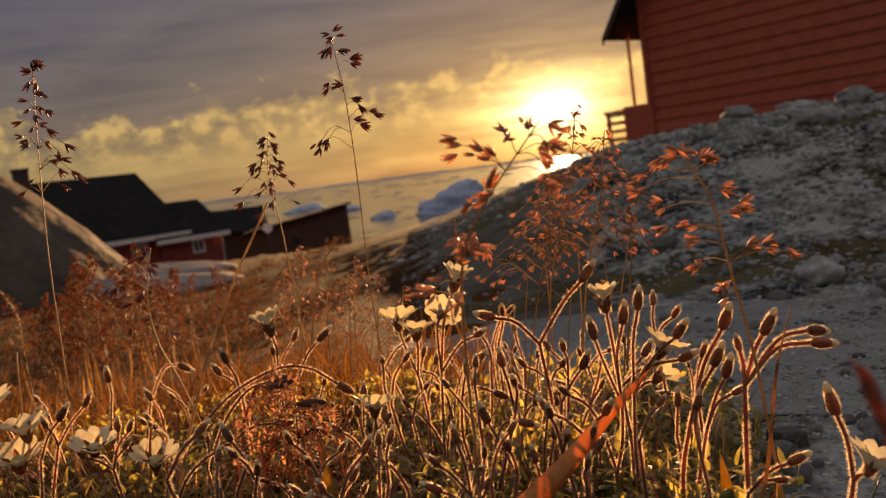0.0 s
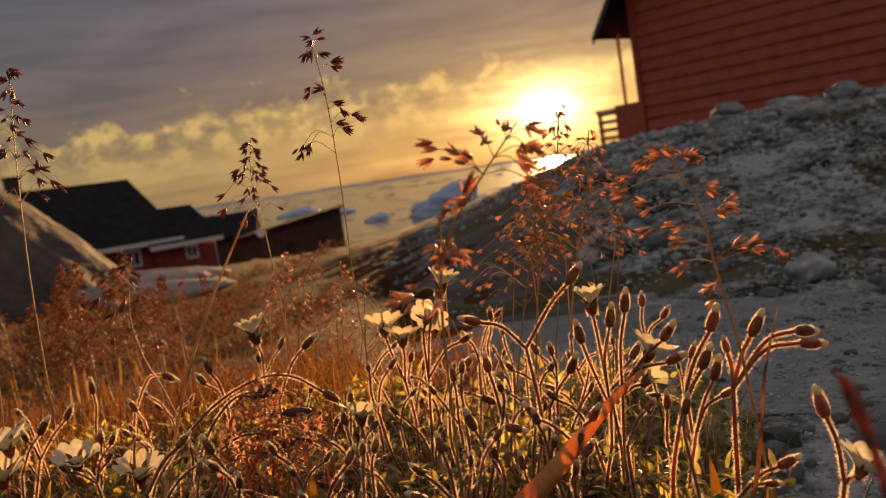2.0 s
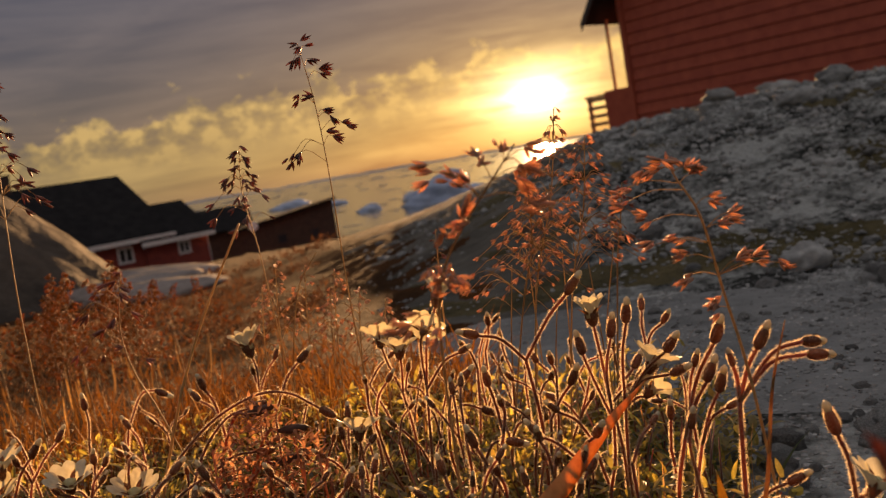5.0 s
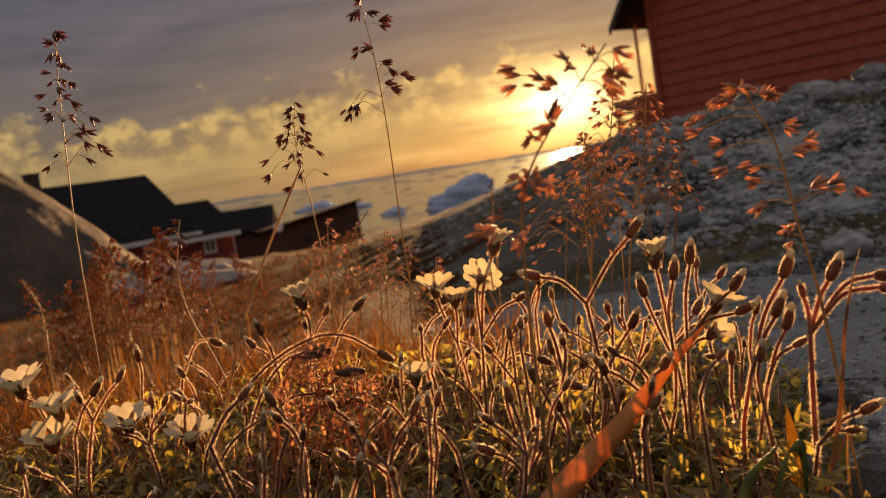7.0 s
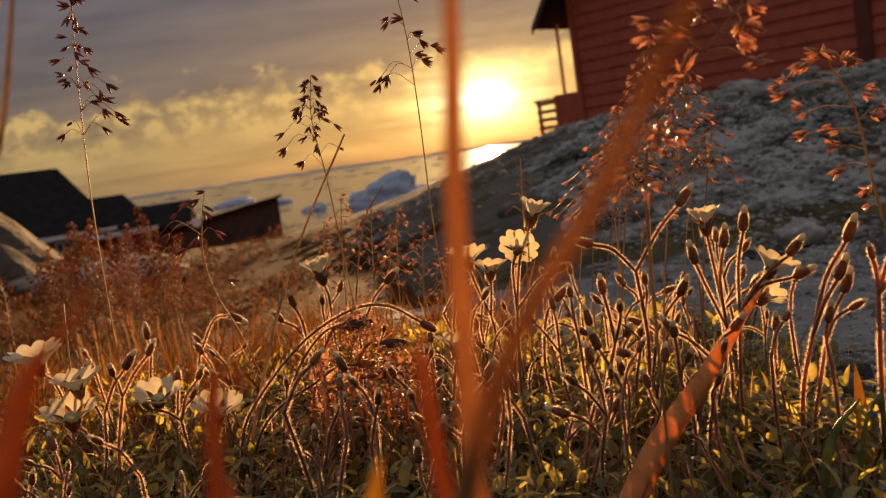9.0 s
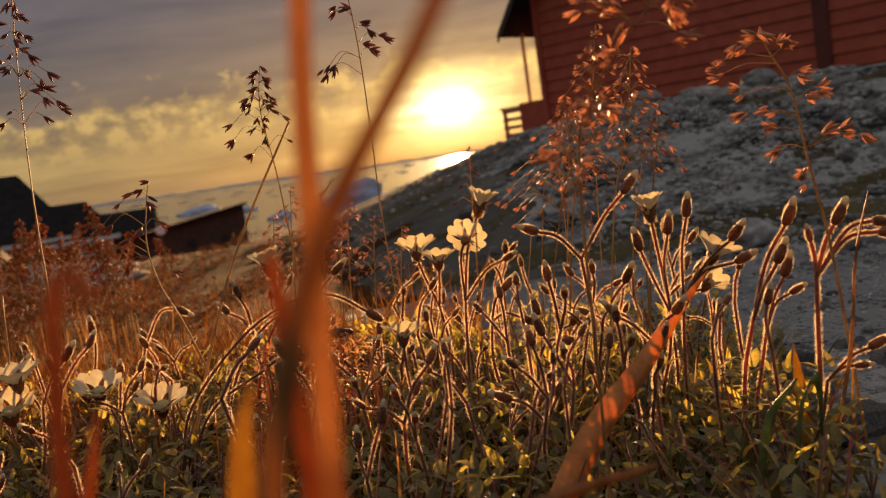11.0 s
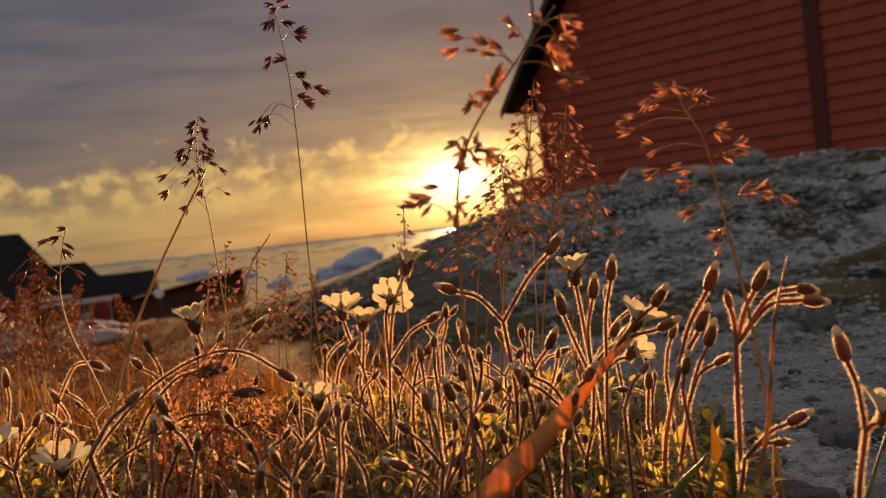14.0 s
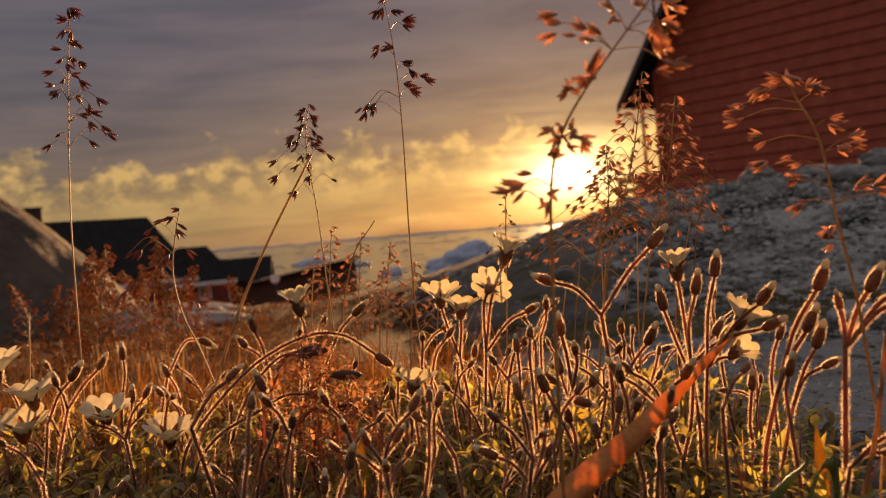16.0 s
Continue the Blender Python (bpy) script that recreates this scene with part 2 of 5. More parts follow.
def part(name, bm, mat, parent=None, label="", smooth=True):
    ob = new(name, mesh_of(name, bm, mat, smooth))
    if parent:
        ob.parent = parent
    if label:
        tagged(ob, label)
    return ob


def tube(bm, pts, radii, sides=5):
    """A round rod along points, with a radius at each end of every stretch."""
    pts = [Vector(p) for p in pts]
    rings = []
    for i, p in enumerate(pts):
        d = (pts[min(i + 1, len(pts) - 1)] - pts[max(i - 1, 0)]).normalized()
        u = d.cross(Vector((0.31, 0.87, 0.2))).normalized()
        v = d.cross(u)
        r = radii[i] if isinstance(radii, (list, tuple)) else radii
        rings.append([bm.verts.new(p + (u * math.cos(a) + v * math.sin(a)) * r) for a in (2 * math.pi * k / sides for k in range(sides))])
    for a, b in zip(rings, rings[1:]):
        for k in range(sides):
            bm.faces.new((a[k], a[(k + 1) % sides], b[(k + 1) % sides], b[k]))
    bm.faces.new(rings[0][::-1])
    bm.faces.new(rings[-1])


def bend(pts, n):
    """Points of a smooth curve through a few control points."""
    pts = [Vector(p) for p in pts]
    ext = [pts[0] * 2 - pts[1], *pts, pts[-1] * 2 - pts[-2]]
    out = []
    for i in range(1, len(ext) - 2):
        a, b, c, d = ext[i - 1:i + 3]
        for k in range(n):
            t = k / n
            out.append(0.5 * (2 * b + (c - a) * t + (2 * a - 5 * b + 4 * c - d) * t * t + (3 * b - a - 3 * c + d) * t ** 3))
    return out + [pts[-1]]


def hairs(bm, pts, radius, per_metre, length, rng, width=0.00008):
    """Fine soft hairs standing off a stem."""
    for a, b in zip(pts, pts[1:]):
        d = b - a
        n = max(1, int(d.length * per_metre))
        dn = d.normalized()
        u = dn.cross(Vector((0.31, 0.87, 0.2))).normalized()
        v = dn.cross(u)
        for _ in range(n):
            ang = rng.uniform(0, 2 * math.pi)
            o = u * math.cos(ang) + v * math.sin(ang)
            p = a + d * rng.random() + o * radius * 0.9
            side = dn * width * 0.5
            tip = p + (o + dn * rng.uniform(-0.3, 0.6)).normalized() * length * rng.uniform(0.5, 1.15)
            bm.faces.new((bm.verts.new(p - side), bm.verts.new(p + side), bm.verts.new(tip)))


def lathe(bm, m, profile, sides=8, ribs=0.0):
    rings = []
    for z, r in profile:
        rings.append([bm.verts.new(m @ Vector((math.cos(a) * r * (1 + ribs * math.cos(5 * a)), math.sin(a) * r * (1 + ribs * math.cos(5 * a)), z)))
                      for a in (2 * math.pi * k / sides for k in range(sides))])
    for a, b in zip(rings, rings[1:]):
        for k in range(sides):
            bm.faces.new((a[k], a[(k + 1) % sides], b[(k + 1) % sides], b[k]))
    bm.faces.new(rings[0][::-1])
    bm.faces.new(rings[-1])


def leaf(bm, base, direction, normal, length, width, curl=0.3, steps=4, rng=None):
    """A pointed leaf or blade, folded along its middle and bent over."""
    d, up = Vector(direction).normalized(), Vector(normal).normalized()
    s = d.cross(up).normalized()
    up = s.cross(d)
    p = Vector(base)
    rows_ = []
    for i in range(steps + 1):
        t = i / steps
        w = width * 0.5 * (math.sin(math.pi * (0.12 + 0.88 * t) ** 0.8) if i < steps else 0.02)
        rows_.append((bm.verts.new(p - s * w + up * w * 0.35), bm.verts.new(p), bm.verts.new(p + s * w + up * w * 0.35)))
        a = -curl / steps
        d, up = d * math.cos(a) + up * math.sin(a), up * math.cos(a) - d * math.sin(a)
        p = p + d * (length / steps)
    for a, b in zip(rows_, rows_[1:]):
        bm.faces.new((a[0], a[1], b[1], b[0]))
        bm.faces.new((a[1], a[2], b[2], b[1]))


def ribbon(bm, pts, widths, side):
    """A flat grass blade with a shallow keel along points."""
    prev = None
    side = Vector(side).normalized()
    for p, w in zip(pts, widths):
        p = Vector(p)
        cur = (bm.verts.new(p - side * w / 2), bm.verts.new(p + Vector((0, -0.25 * w, -0.08 * w))), bm.verts.new(p + side * w / 2))
        if prev:
            bm.faces.new((prev[0], prev[1], cur[1], cur[0]))
            bm.faces.new((prev[1], prev[2], cur[2], cur[1]))
        prev = cur


def box(bm, lo, hi, m=None):
    vs = [bm.verts.new((m or Matrix()) @ Vector((x, y, z))) for x in (lo[0], hi[0]) for y in (lo[1], hi[1]) for z in (lo[2], hi[2])]
    for f in ((0, 1, 3, 2), (4, 6, 7, 5), (0, 4, 5, 1), (2, 3, 7, 6), (0, 2, 6, 4), (1, 5, 7, 3)):
        bm.faces.new([vs[i] for i in f])


def lump(bm, m, rng, detail=2, rough=0.25, freq=1.3):
    """An angular stone: a displaced icosphere."""
    r = bmesh.ops.create_icosphere(bm, subdivisions=detail, radius=1.0)
    off = Vector((rng.uniform(-50, 50), rng.uniform(-50, 50), rng.uniform(-50, 50)))
    for v in r["verts"]:
        n = noise.noise(v.co * freq + off) + 0.5 * noise.noise(v.co * freq * 2.7 + off)
        v.co = m @ (v.co * (1 + rough * n))


def facing(p, direction, roll=0.0):
    """A pose at p whose z axis points along direction."""
    return Matrix.Translation(p) @ Vector(direction).to_track_quat("Z", "Y").to_matrix().to_4x4() @ Matrix.Rotation(roll, 4, "Z")


# ---- terrain ----


def smooth(a, b, x):
    t = np.clip((x - a) / (b - a), 0, 1)
    return t * t * (3 - 2 * t)


SEA = -14.0


def height(x, y):
    """Ground height: a flat mat of plants, a gravel path, a stony bank on the right and a slope down to the sea."""
    x, y = np.asarray(x, float), np.asarray(y, float)
    r = np.hypot(x, y) + 1e-6
    az = np.degrees(np.arctan2(x, y))
    low = np.interp(r, [0, 0.8, 1.4, 3, 7, 20, 50, 75, 125, 300, 2500], [0, 0, -0.05, -0.13, -0.36, -1.15, -3.6, -6.0, -16, -22, -30])
    land = np.interp(r, [0, 0.8, 1.4, 3, 7, 30, 2500], [0, 0, -0.03, -0.02, 0.0, 0.0, 0.0])
    back = smooth(60, 100, np.abs(az))
    crest = np.interp(az, [-180, -14, -8, -2, 3.4, 7, 10.8, 18, 26, 60, 180], [-0.14, -0.14, -0.12, -0.055, 0.062, 0.13, 0.188, 0.229, 0.243, 0.24, 0.0])
    rise = smooth(1.35, 3.5, r) * 0.45 + smooth(1.35, 2.3, r) * 0.55
    near_bank = np.interp(r, [0, 0.8, 1.35], [0, 0, -0.035]) * (1 - rise) + crest * rise
    far_right = smooth(5, 14, az)
    beyond = smooth(3.4, 9.0, r)
    right = near_bank * (1 - beyond) + ((-0.15) * far_right + low * (1 - far_right)) * beyond
    w = smooth(-16, -2, az) * (1 - smooth(100, 150, az))
    front = low * (1 - w) + right * w
    return front * (1 - back) + land * back


def relief(x, y, r):
    """Rubble and hollows on top of the broad form: fine grit on the path, blocks on the bank."""
    a = float(np.interp(r, [0, 0.9, 1.24, 1.5, 2.2, 6, 40, 300], [0.002, 0.003, 0.004, 0.022, 0.046, 0.06, 0.3, 1.0]))
    if 1.2 < r < 8:
        a *= 0.18 + 0.82 * float(smooth(3, 13, math.degrees(math.atan2(x, y))))
    s = 6.0 if r < 8 else 1.2
    n = noise.noise((x * s, y * s, 0)) * 0.6 + noise.noise((x * s * 3.1, y * s * 3.1, 4)) * 0.5 + abs(noise.noise((x * s * 7, y * s * 7, 9))) * 0.5
    return a * (n + 0.35 * noise.noise((x * s * 15, y * s * 15, 5))) * 0.5


def ground_z(x, y):
    return float(height(x, y)) + relief(x, y, math.hypot(x, y))


def build_ground():
    rs = np.concatenate([[0.0], np.geomspace(0.06, 0.9, 26), np.geomspace(0.93, 4.2, 200), np.geomspace(4.4, 40, 46), np.geomspace(44, 2500, 30)])
    az = np.concatenate([np.linspace(-40, 40, 260), np.linspace(44, 316, 60)])
    A, Rr = np.meshgrid(np.radians(az), rs)
    X, Y = Rr * np.sin(A), Rr * np.cos(A)
    Z = height(X, Y)
    verts = [(x, y, z + relief(x, y, r)) for x, y, z, r in zip(X.ravel().tolist(), Y.ravel().tolist(), Z.ravel().tolist(), Rr.ravel().tolist())]
    nr, na = A.shape
    faces = [(i * na + j, i * na + (j + 1) % na, (i + 1) * na + (j + 1) % na, (i + 1) * na + j) for i in range(nr - 1) for j in range(na)]
    me = bpy.data.meshes.new("ground")
    me.from_pydata(verts, [], faces)
    for p in me.polygons:
        p.use_smooth = True
    for mat in (M_GROUND, M_SOIL, M_MOSS, M_PATH, M_SLOPE):
        me.materials.append(mat)
    # turf on the slope, moss in patches on the bank
    for p in me.polygons:
        x, y, _ = p.center
        r, a = math.hypot(x, y), math.degrees(math.atan2(x, y))
        wob = noise.noise((x * 5, y * 5, 3))
        if abs(a) > 95 + 20 * wob or a < 0 - 0.6 * min(r, 4) + 6 * wob or (r < 0.75 + 0.1 * wob and a < 9):
            p.material_index = 1
        elif a < 40 and (noise.noise((x * 3.3, y * 3.3, 12)) + 0.5 * noise.noise((x * 14, y * 14, 2)) > 0.22 + 0.25 * abs(r - 1.75) and r > 1.4 or 1.42 < r + 0.1 * wob < 1.56):
            p.material_index = 2
        elif 0.62 + 0.06 * wob < r < 1.27 + 0.05 * wob and a < 60:
            p.material_index = 3
        elif r > 1.2 and a < 9.5 + 4 * wob + 3 * noise.noise((x * 1.5, y * 1.5, 7)):
            p.material_index = 4
    ob = new("ground", me)
    tagged(ob, "grey stony ground with a gravel path and a low bank", "ground", kind="structure")
    bm = bmesh.new()
    n = 96
    ring = [[bm.verts.new((r * math.sin(2 * math.pi * k / n), r * math.cos(2 * math.pi * k / n), SEA)) for k in range(n)] for r in (60, 200, 700, 4800)]
    for a, b in zip(ring, ring[1:]):
        for k in range(n):
            bm.faces.new((a[k], b[k], b[(k + 1) % n], a[(k + 1) % n]))
    tagged(part("water", bm, M_WATER), "rippled grey sea under the evening sky", "sea", kind="structure")


build_ground()

# ---- sea ice ----


def build_ice():
    rng = random.Random(5)

    def berg(name, az, dist, w, h, label, depth=0.6, base=0.25):
        bm = bmesh.new()
        r = bmesh.ops.create_icosphere(bm, subdivisions=4, radius=1.0)
        off = Vector((rng.uniform(-30, 30), rng.uniform(-30, 30), 0))
        for v in r["verts"]:
            n = noise.noise(v.co * 1.5 + off) + 0.6 * noise.noise(v.co * 3.7 + off) + 0.3 * noise.noise(v.co * 8 + off)
            c = v.co * (1 + 0.35 * n)
            v.co = Vector((c.x * w / 2, c.y * w / 2 * depth, max(c.z, -0.2) * h * (1 + 0.35 * c.x)))
        ob = part(name, bm, M_ICE)
        ob.matrix_world = pose(dist * math.sin(radians(az)), dist * math.cos(radians(az)), SEA - 0.1, 0, 0, -az)
        tagged(ob, label, "iceberg")
        return ob

    berg("iceberg", 1.15, 310, 27, 8.0, "large blue-grey iceberg floating in the bay")
    berg("iceberg", -8.2, 560, 26, 3.6, "blue-grey iceberg with a low broad back")
    berg("iceberg", -5.6, 470, 15, 2.0, "small low grey iceberg in the bay")
    berg("iceberg", -3.4, 330, 9, 2.2, "small flat grey iceberg in the bay")
    bm = bmesh.new()
    for _ in range(340):
        d = 180 * (2600 / 180) ** rng.random()
        az = radians(rng.uniform(-16, 16))
        s = rng.uniform(0.25, 1.3) * d / 300
        m = Matrix.Translation((d * math.sin(az), d * math.cos(az), SEA)) @ Matrix.Diagonal((s * rng.uniform(0.8, 4), s, s * rng.uniform(0.08, 0.3), 1))
        lump(bm, m, rng, 1, 0.4)
    tagged(part("ice_floes", bm, M_FLOE, smooth=False), "many small grey ice floes scattered over the sea", "ice", kind="stuff")
    # low land behind the bay, distance haze put into its pale colour
    bm = bmesh.new()
    prev = None
    for k in range(121):
        az = radians(-30 + k * 0.5)
        x, y = 4300 * math.sin(az), 4300 * math.cos(az)
        h = 11 + 9 * noise.noise((k * 0.13, 2, 0)) + 6 * noise.noise((k * 0.6, 7, 0))
        cur = (bm.verts.new((x, y, SEA - 2)), bm.verts.new((x * 1.005, y * 1.005, SEA + max(h, 4))), bm.verts.new((x * 1.05, y * 1.05, SEA - 2)))
        if prev:
            bm.faces.new((prev[0], cur[0], cur[1], prev[1]))
            bm.faces.new((prev[1], cur[1], cur[2], prev[2]))
        prev = cur
    tagged(part("far_shore", bm, M_FAR), "low shore far across the bay, haze painted into its pale colour", "land", kind="structure")


# land lightened in its base colour to stand in for distance haze
M_FAR = material("far_land_hazed", (0.42, 0.37, 0.33), (0.52, 0.46, 0.40), 0.9, 0.004)
build_ice()

# ---- houses ----


def slab(bm, a, b, c, d, t):
    """A sloping sheet through four corners with thickness t along its normal."""
    a, b, c, d = (Vector(v) for v in (a, b, c, d))
    n = (b - a).cross(d - a).normalized() * t
    top = [bm.verts.new(v) for v in (a, b, c, d)]
    low = [bm.verts.new(v - n) for v in (a, b, c, d)]
    bm.faces.new(top)
    bm.faces.new(low[::-1])
    for k in range(4):
        bm.faces.new((top[k], low[k], low[(k + 1) % 4], top[(k + 1) % 4]))


def empty(name, m):
    ob = new(name)
    ob.matrix_world = m
    return ob


def gabled(name, m, length, half, wall, pitch, label, windows=(), trim=True, chimney=None, base=-2.5, clad=M_FAR_RED):
    """A house whose ridge runs along local x from 0 to -length; its front wall is at y = -half, eaves at z = wall."""
    h = empty(name, m)
    rise = half * math.tan(radians(pitch))
    bm = bmesh.new()
    x0, x1 = -length, 0.0
    sec = [(-half, base), (-half, wall), (0, wall + rise), (half, wall), (half, base)]
    A = [bm.verts.new((x0, y, z)) for y, z in sec]
    B = [bm.verts.new((x1, y, z)) for y, z in sec]
    bm.faces.new(A[::-1])
    bm.faces.new(B)
    for k in range(5):
        bm.faces.new((A[k], B[k], B[(k + 1) % 5], A[(k + 1) % 5]))
    part("wall", bm, clad, h, smooth=False)
    o, over = 0.45, 0.35
    drop = o * math.tan(radians(pitch))
    for s in (-1, 1):
        bm = bmesh.new()
        a, b = (x0 - over, s * (half + o), wall - drop + 0.16), (x1 + over, s * (half + o), wall - drop + 0.16)
        c, d = (x1 + over, 0, wall + rise + 0.16), (x0 - over, 0, wall + rise + 0.16)
        slab(bm, *((a, b, c, d) if s < 0 else (b, a, d, c)), 0.14)
        part("roof", bm, M_ROOF, h, smooth=False)
    if trim:
        bm = bmesh.new()
        box(bm, (x0 - over, -half - o - 0.03, wall - drop - 0.16), (x1 + over, -half - o, wall - drop + 0.10))
        part("fascia", bm, M_WHITE, h, "white painted eaves board", smooth=False)
        for yy in (-half, half - 0.12):
            bm = bmesh.new()
            box(bm, (x1 + 0.003, yy, base), (x1 + 0.05, yy + 0.12, wall - 0.1))
            part("corner_board", bm, M_WHITE, h, smooth=False)
    for wx, wz, ww, wh in windows:
        f = bmesh.new()
        for lo, hi in (((wx, wz), (wx + ww, wz + 0.12)), ((wx, wz + wh - 0.12), (wx + ww, wz + wh)), ((wx, wz + 0.12), (wx + 0.12, wz + wh - 0.12)),
                       ((wx + ww - 0.12, wz + 0.12), (wx + ww, wz + wh - 0.12)), ((wx + ww / 2 - 0.04, wz + 0.12), (wx + ww / 2 + 0.04, wz + wh - 0.12))):
            box(f, (lo[0], -half - 0.06, lo[1]), (hi[0], -half - 0.003, hi[1]))
        win = part("window", f, M_WHITE, h, "white framed window", smooth=False)
        g = bmesh.new()
        box(g, (wx + 0.1, -half - 0.03, wz + 0.1), (wx + ww - 0.1, -half - 0.02, wz + wh - 0.1))
        part("pane", g, M_GLASS, win, smooth=False)
    if chimney is not None:
        bm = bmesh.new()
        box(bm, (chimney, -0.35, wall + rise - 0.4), (chimney + 0.75, 0.35, wall + rise + 0.95))
        box(bm, (chimney - 0.06, -0.41, wall + rise + 0.95), (chimney + 0.81, 0.41, wall + rise + 1.07))
        part("chimney", bm, M_CHIMNEY, h, "dark brick chimney", smooth=False)
    return tagged(h, label, "house")


# ridge of the long red house: right end at the apex, running left and towards the plants
TURN = math.degrees(math.atan2(0.66, 0.75))
gabled("house", pose(-19.15, 58.9, -1.55, 0, 0, TURN), 16, 6.0, 0.35, 31, "dark red wooden house with a black roof and white trim",
       windows=((-3.2, -1.15, 0.95, 0.95), (-6.2, -1.15, 0.95, 0.95), (-9.0, -1.15, 0.95, 0.95)), chimney=-7.0)
gabled("house", pose(-15.3, 58.2, -1.6, 0, 0, TURN), 4.0, 3.1, 0.05, 30, "small dark red annex with a black roof and white eaves",
       windows=((-2.0, -1.2, 0.8, 0.8),))
gabled("house", pose(-14.5, 75.5, -3.45, 0, 0, 8), 9.0, 3.5, 1.0, 24, "dark brown house with a low dark roof down the slope", trim=False, base=-4, clad=M_BROWN)


def shed():
    """A dark hut whose single roof slope rises towards the water."""
    ob = empty("shed", pose(-9.7, 69.5, -5.2, 0, 0, 6))
    sec = [(-4.7, -2.0), (-4.7, 2.55), (2.9, 3.75), (2.9, -2.0)]
    bm = bmesh.new()
    A = [bm.verts.new((x, -2.2, z)) for x, z in sec]
    B = [bm.verts.new((x, 2.2, z)) for x, z in sec]
    bm.faces.new(A[::-1])
    bm.faces.new(B)
    for k in range(4):
        bm.faces.new((A[k], B[k], B[(k + 1) % 4], A[(k + 1) % 4]))
    part("wall", bm, M_BROWN, ob, smooth=False)
    bm = bmesh.new()
    slab(bm, (-5.0, -2.6, 2.67), (3.2, -2.6, 3.97), (3.2, 2.6, 3.97), (-5.0, 2.6, 2.67), 0.16)
    part("roof", bm, M_ROOF, ob, smooth=False)
    for x in (-1.5, 0.9):
        f = bmesh.new()
        for lo, hi in (((x, 1.2), (x + 0.8, 1.3)), ((x, 1.9), (x + 0.8, 2.0)), ((x, 1.3), (x + 0.1, 1.9)), ((x + 0.7, 1.3), (x + 0.8, 1.9))):
            box(f, (lo[0], -2.26, lo[1]), (hi[0], -2.203, hi[1]))
        win = part("window", f, M_BROWN, ob, smooth=False)
        g = bmesh.new()
        box(g, (x + 0.08, -2.23, 1.28), (x + 0.72, -2.22, 1.92))
        part("pane", g, M_GLASS, win, smooth=False)
    tagged(ob, "dark brown boarded shed with a sloping roof near the water", "shed")


shed()


def dish():
    ob = empty("satellite_dish", pose(-11.55, 62.0, -4.1))
    bm = bmesh.new()
    lathe(bm, facing((0, 0, 1.9), (0.2, -1, 0.25)), [(0.0, 0.02), (0.03, 0.18), (0.09, 0.33), (0.11, 0.33), (0.06, 0.17), (0.03, 0.02)], 14)
    part("reflector", bm, M_WHITE, ob)
    bm = bmesh.new()
    tube(bm, [(0, 0.1, -1.2), (0, 0.1, 1.85)], 0.05, 6)
    part("pole", bm, M_TRIM, ob)
    tagged(ob, "round white satellite dish on a dark pole", "satellite dish")


dish()


